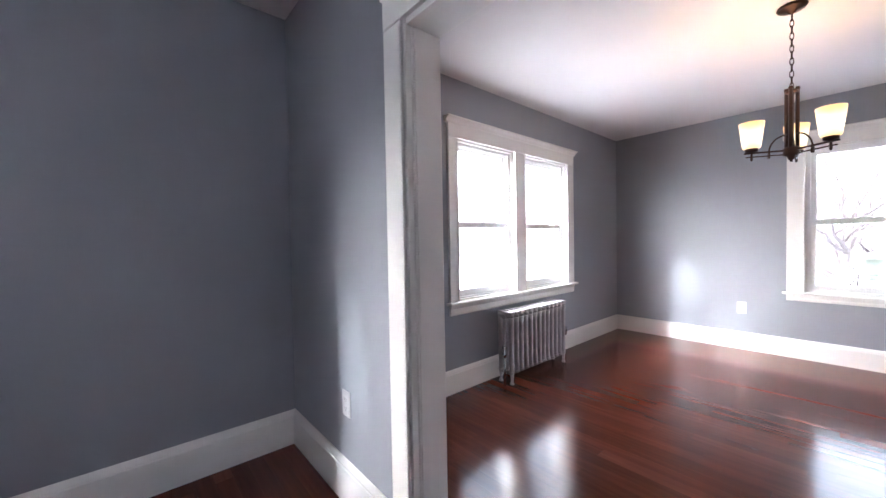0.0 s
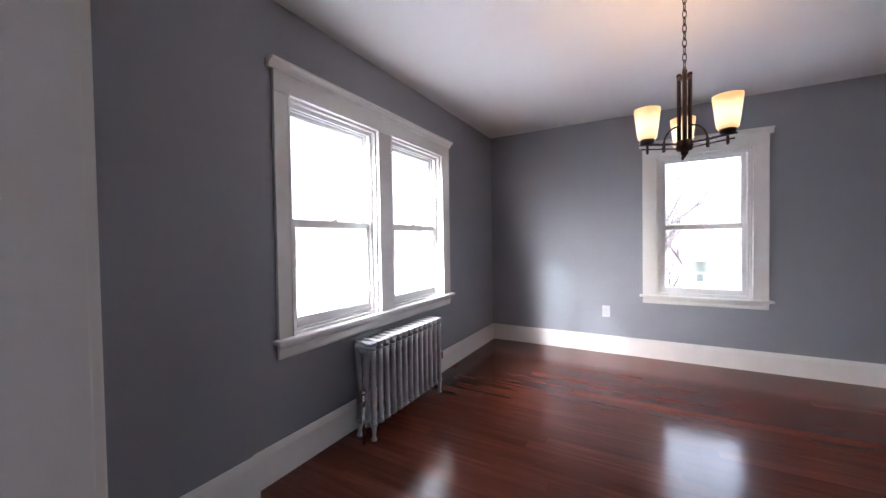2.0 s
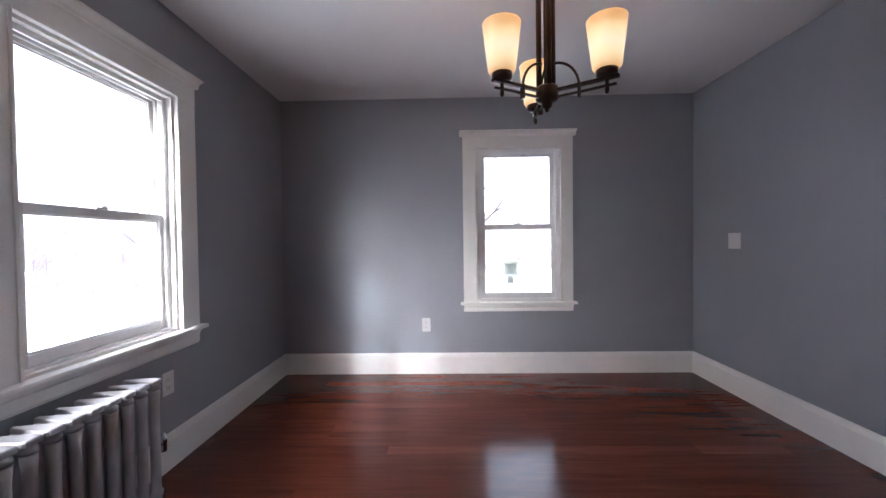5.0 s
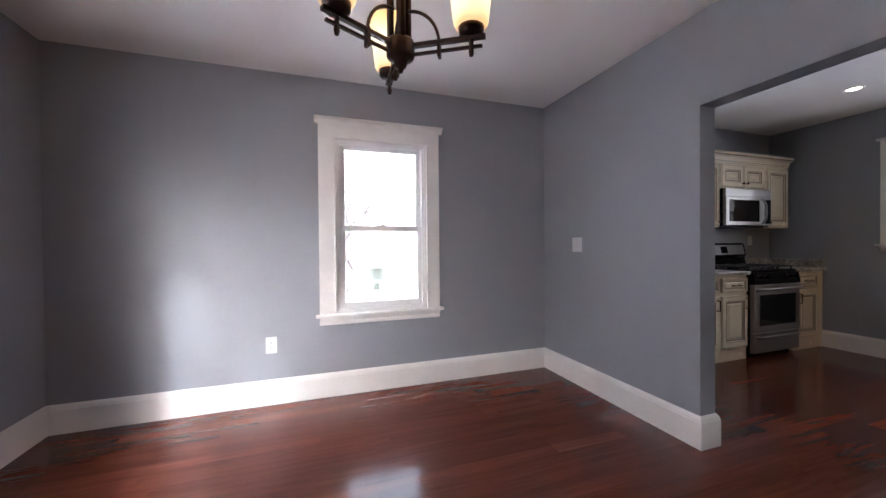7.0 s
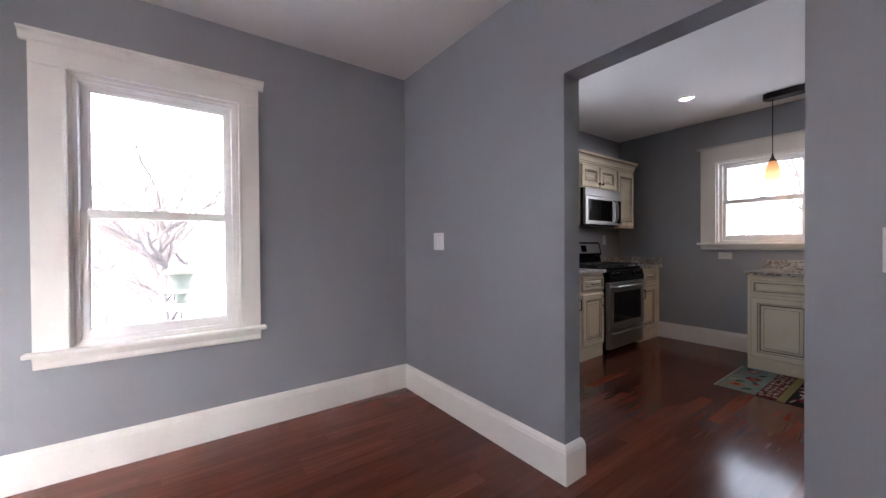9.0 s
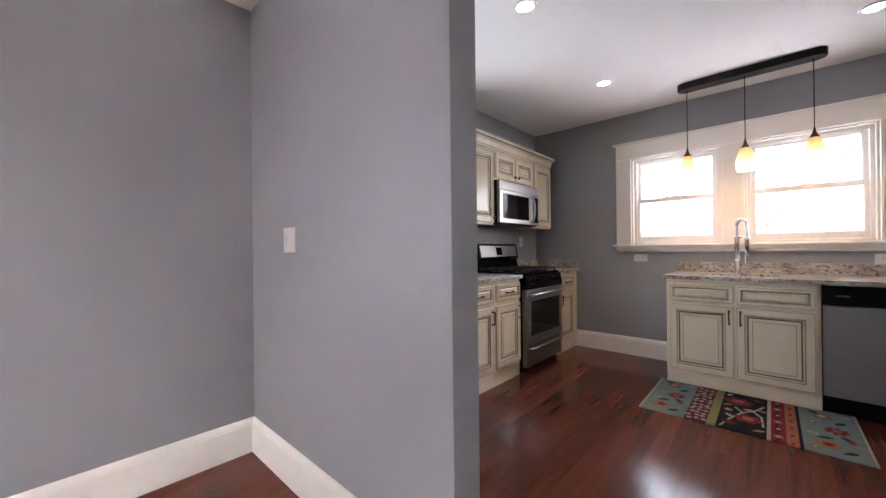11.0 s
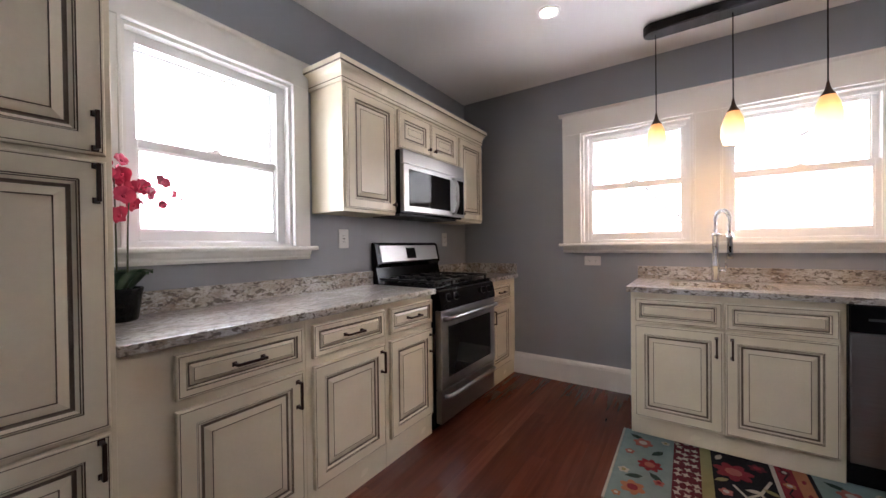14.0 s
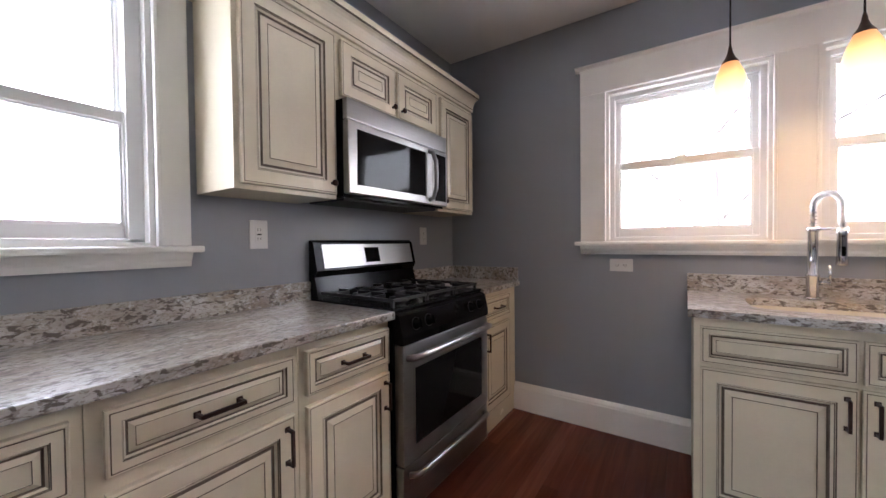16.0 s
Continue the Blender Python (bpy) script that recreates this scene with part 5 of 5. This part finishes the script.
RUG_TEAL, RUG_MAROON, RUG_CREAM, RUG_OLIVE = yarn("teal_wool", (0.148, 0.198, 0.193)), yarn("maroon_wool", (0.079, 0.017, 0.023)), yarn("cream_wool", (0.330, 0.298, 0.254)), yarn("olive_wool", (0.207, 0.185, 0.086))
RUG_BLACK, RUG_RED, RUG_ORANGE, RUG_GREEN = yarn("black_wool", (0.012, 0.011, 0.014)), yarn("red_wool", (0.174, 0.023, 0.029)), yarn("orange_wool", (0.286, 0.117, 0.061)), yarn("dark_green_wool", (0.021, 0.039, 0.032))
RUG_PINK = yarn("coral_wool", (0.257, 0.087, 0.069))


def rug():
    """A flat woven rug: banded ground with raised wool flowers."""
    L, D = 1.09, 0.745
    t = thing("rug", pose(3.885, -4.442, 0, 0, 0, 0), "flower-patterned wool rug with teal, black and red bands", "rug")
    rng = random.Random(11)
    th = 0.007
    bands = [(0.0, 0.235, RUG_TEAL), (0.235, 0.345, RUG_MAROON), (0.345, 0.39, RUG_OLIVE), (0.39, 0.615, RUG_BLACK), (0.615, 0.632, RUG_CREAM), (0.632, 0.695, RUG_RED), (0.695, 0.745, RUG_ORANGE), (0.745, 0.76, RUG_BLACK), (0.76, 1.0, RUG_TEAL)]
    for a, b, m in bands:
        part("band", box(B(), -L * b, -L * a, 0, D, 0.0005, th, 0, 0.0015), m, t)
    for x in (-L - 0.0065, 0.0065):
        part("binding", box(B(), x - 0.006, x + 0.006, 0, D, 0.0005, th + 0.001, 0, 0.002), RUG_CREAM, t)
    z = th

    def blob(bm, pts, h):
        lo = [bm.verts.new((x, y, z - 0.001)) for x, y in pts]
        hi = [bm.verts.new((x, y, z + h)) for x, y in pts]
        bm.faces.new(hi)
        for k in range(len(pts)):
            bm.faces.new((lo[k], lo[(k + 1) % len(pts)], hi[(k + 1) % len(pts)], hi[k]))

    def bloom(cx, cy, r, outer, inner, petals, turn):
        f = B()
        n = petals * 4
        blob(f, [(cx + r * (0.62 + 0.38 * abs(math.cos(petals * u / 2 + turn))) * math.cos(u), cy + r * (0.62 + 0.38 * abs(math.cos(petals * u / 2 + turn))) * math.sin(u)) for u in (2 * math.pi * k / n for k in range(n))], 0.0015)
        o = part("flower", f, outer, t)
        c = B()
        blob(c, [(cx + r * 0.42 * math.cos(u), cy + r * 0.42 * math.sin(u)) for u in (2 * math.pi * k / 9 for k in range(9))], 0.0028)
        part("flower_heart", c, inner, o)

    def leaf(cx, cy, L2, W2, a, m):
        f = B()
        blob(f, [(cx + px * math.cos(a) - py * math.sin(a), cy + px * math.sin(a) + py * math.cos(a)) for px, py in ((-L2, 0), (-L2 * 0.4, -W2), (L2 * 0.3, -W2), (L2, 0), (L2 * 0.3, W2), (-L2 * 0.4, W2))], 0.0012)
        part("rug_leaf", f, m, t)

    def vine(pts, wd, m):
        f = B()
        for (x0, y0), (x1, y1) in zip(pts, pts[1:]):
            d = Vector((y0 - y1, x1 - x0)).normalized() * wd
            blob(f, [(x0 - d.x, y0 - d.y), (x1 - d.x, y1 - d.y), (x1 + d.x, y1 + d.y), (x0 + d.x, y0 + d.y)], 0.001)
        part("vine", f, m, t)

    for x0, x1 in ((0.02, 0.215), (0.78, 0.98)):
        c = (x0 + x1) / 2
        for fx, fy, r, o, i, p in ((c - 0.02, 0.14, 0.052, RUG_PINK, RUG_CREAM, 6), (c + 0.025, 0.36, 0.060, RUG_RED, RUG_PINK, 8), (c - 0.025, 0.60, 0.058, RUG_ORANGE, RUG_RED, 6), (c - 0.07, 0.27, 0.026, RUG_PINK, RUG_CREAM, 5), (c - 0.075, 0.47, 0.028, RUG_CREAM, RUG_OLIVE, 5), (c + 0.07, 0.5, 0.026, RUG_PINK, RUG_RED, 5), (c - 0.08, 0.68, 0.022, RUG_ORANGE, RUG_CREAM, 5), (c + 0.08, 0.08, 0.022, RUG_CREAM, RUG_OLIVE, 5)):
            bloom(-L * fx, fy, r, o, i, p, rng.uniform(0, 1))
        for fx, fy, a in ((c + 0.05, 0.22, 0.9), (c + 0.055, 0.46, -0.8), (c + 0.05, 0.66, 0.7), (c - 0.055, 0.08, -0.5), (c - 0.03, 0.50, 0.4)):
            leaf(-L * fx, fy, 0.042, 0.016, a, RUG_GREEN)
    f = B()
    for i in range(13):
        for j in range(3):
            x = -L * (0.255 + 0.035 * j) + rng.uniform(-0.008, 0.008)
            y = 0.03 + i * 0.056 + rng.uniform(-0.012, 0.012)
            a = rng.uniform(0, 3.14)
            blob(f, [(x + 0.020 * math.cos(a + u) * (1 if k % 2 else 0.45), y + 0.022 * math.sin(a + u) * (1 if k % 2 else 0.45)) for k, u in enumerate(2 * math.pi * q / 8 for q in range(8))], 0.001)
    tagged(part("scroll_pattern", f, RUG_CREAM, t), kind="stuff")
    for fx, fy, r, o, i, p in ((0.47, 0.20, 0.085, RUG_RED, RUG_PINK, 7), (0.53, 0.50, 0.078, RUG_RED, RUG_ORANGE, 6), (0.45, 0.63, 0.040, RUG_MAROON, RUG_RED, 6), (0.565, 0.10, 0.038, RUG_MAROON, RUG_RED, 6), (0.43, 0.40, 0.030, RUG_PINK, RUG_CREAM, 5)):
        bloom(-L * fx, fy, r, o, i, p, rng.uniform(0, 1))
    vine([(-L * 0.41, 0.72), (-L * 0.45, 0.55), (-L * 0.50, 0.40), (-L * 0.55, 0.34), (-L * 0.60, 0.20)], 0.006, RUG_CREAM)
    vine([(-L * 0.50, 0.40), (-L * 0.46, 0.32)], 0.006, RUG_CREAM)
    vine([(-L * 0.55, 0.34), (-L * 0.59, 0.42), (-L * 0.60, 0.58)], 0.006, RUG_CREAM)
    for fx, fy, a, m in ((0.42, 0.30, 0.6, RUG_OLIVE), (0.59, 0.30, -0.5, RUG_OLIVE), (0.44, 0.50, -0.9, RUG_CREAM), (0.58, 0.66, 0.5, RUG_OLIVE), (0.42, 0.08, 1.2, RUG_CREAM), (0.53, 0.33, 0.2, RUG_CREAM)):
        leaf(-L * fx, fy, 0.035, 0.013, a, m)
    for i in range(6):
        y = 0.07 + i * 0.12
        bloom(-L * 0.663, y, 0.026, RUG_ORANGE if i % 2 else RUG_MAROON, RUG_CREAM, 5, 0.3)
        leaf(-L * 0.72, y + 0.05, 0.02, 0.008, 1.4, RUG_RED)
    vine([(-L * 0.663 + 0.012 * (-1) ** k, 0.02 + k * 0.06) for k in range(13)], 0.003, RUG_BLACK)
    return t


rug()


# ---------------------------------------------------------------- floor boards
BOARD = 0.083
floor_base = structure("floor", box(box(B(), -2.6, 0.9, -2.4, A_NORTH, -0.06, -0.006), 0.9, EAST, SOUTH_K, A_NORTH, -0.06, -0.006), OAK, "dark red-brown stained oak strip floor with gloss varnish", "floor")


def board_mesh(length):
    w, g, c = BOARD, 0.00008, 0.00012
    bm = B()
    lo = [bm.verts.new((x, y, -0.006)) for x, y in ((g, g), (w - g, g), (w - g, length - g), (g, length - g))]
    mid = [bm.verts.new((v.co.x, v.co.y, -c)) for v in lo]
    hi = [bm.verts.new((x, y, 0)) for x, y in ((g + c, g + c), (w - g - c, g + c), (w - g - c, length - g - c), (g + c, length - g - c))]
    for a, b in ((lo, mid), (mid, hi)):
        for k in range(4):
            bm.faces.new((a[k], a[(k + 1) % 4], b[(k + 1) % 4], b[k])).material_index = 1
    bm.faces.new(hi)
    return bm


def lay_floor():
    rng = random.Random(5)
    shared, rest, count = {}, B(), 0
    x = -2.6
    while x < EAST - 0.01:
        y = SOUTH_K - rng.choice((0, 0.2, 0.4, 0.6))
        while y < A_NORTH:
            length = rng.choice((0.5, 0.7, 0.9, 1.1, 1.4, 1.8))
            y1 = min(y + length, A_NORTH)
            y0 = max(y, SOUTH_K if x > 0.85 else -2.4)
            near = 1.3 < x < 4.9 and -4.4 < (y0 + y1) / 2 < 1.9 and count < 300
            if y1 - y0 > 0.05:
                if near:
                    key = round(y1 - y0, 3)
                    if key not in shared:
                        shared[key] = mesh_of("floor_board", board_mesh(key), [OAK, SEAM])
                    part("floor_board", shared[key], None, floor_base, at=pose(x, y0, 0))
                    count += 1
                else:
                    verts = [rest.verts.new((x + a * BOARD + (0.00012 if a == 0 else -0.00012), (y0 + 0.00012) if b == 0 else (y1 - 0.00012), 0)) for a, b in ((0, 0), (1, 0), (1, 1), (0, 1))]
                    low = [rest.verts.new((v.co.x, v.co.y, -0.006)) for v in verts]
                    rest.faces.new(verts)
                    for k in range(4):
                        rest.faces.new((low[k], low[(k + 1) % 4], verts[(k + 1) % 4], verts[k])).material_index = 1
            y += length
        x += BOARD
    tagged(part("floor_boards", rest, [OAK, SEAM], floor_base), kind="stuff")


lay_floor()
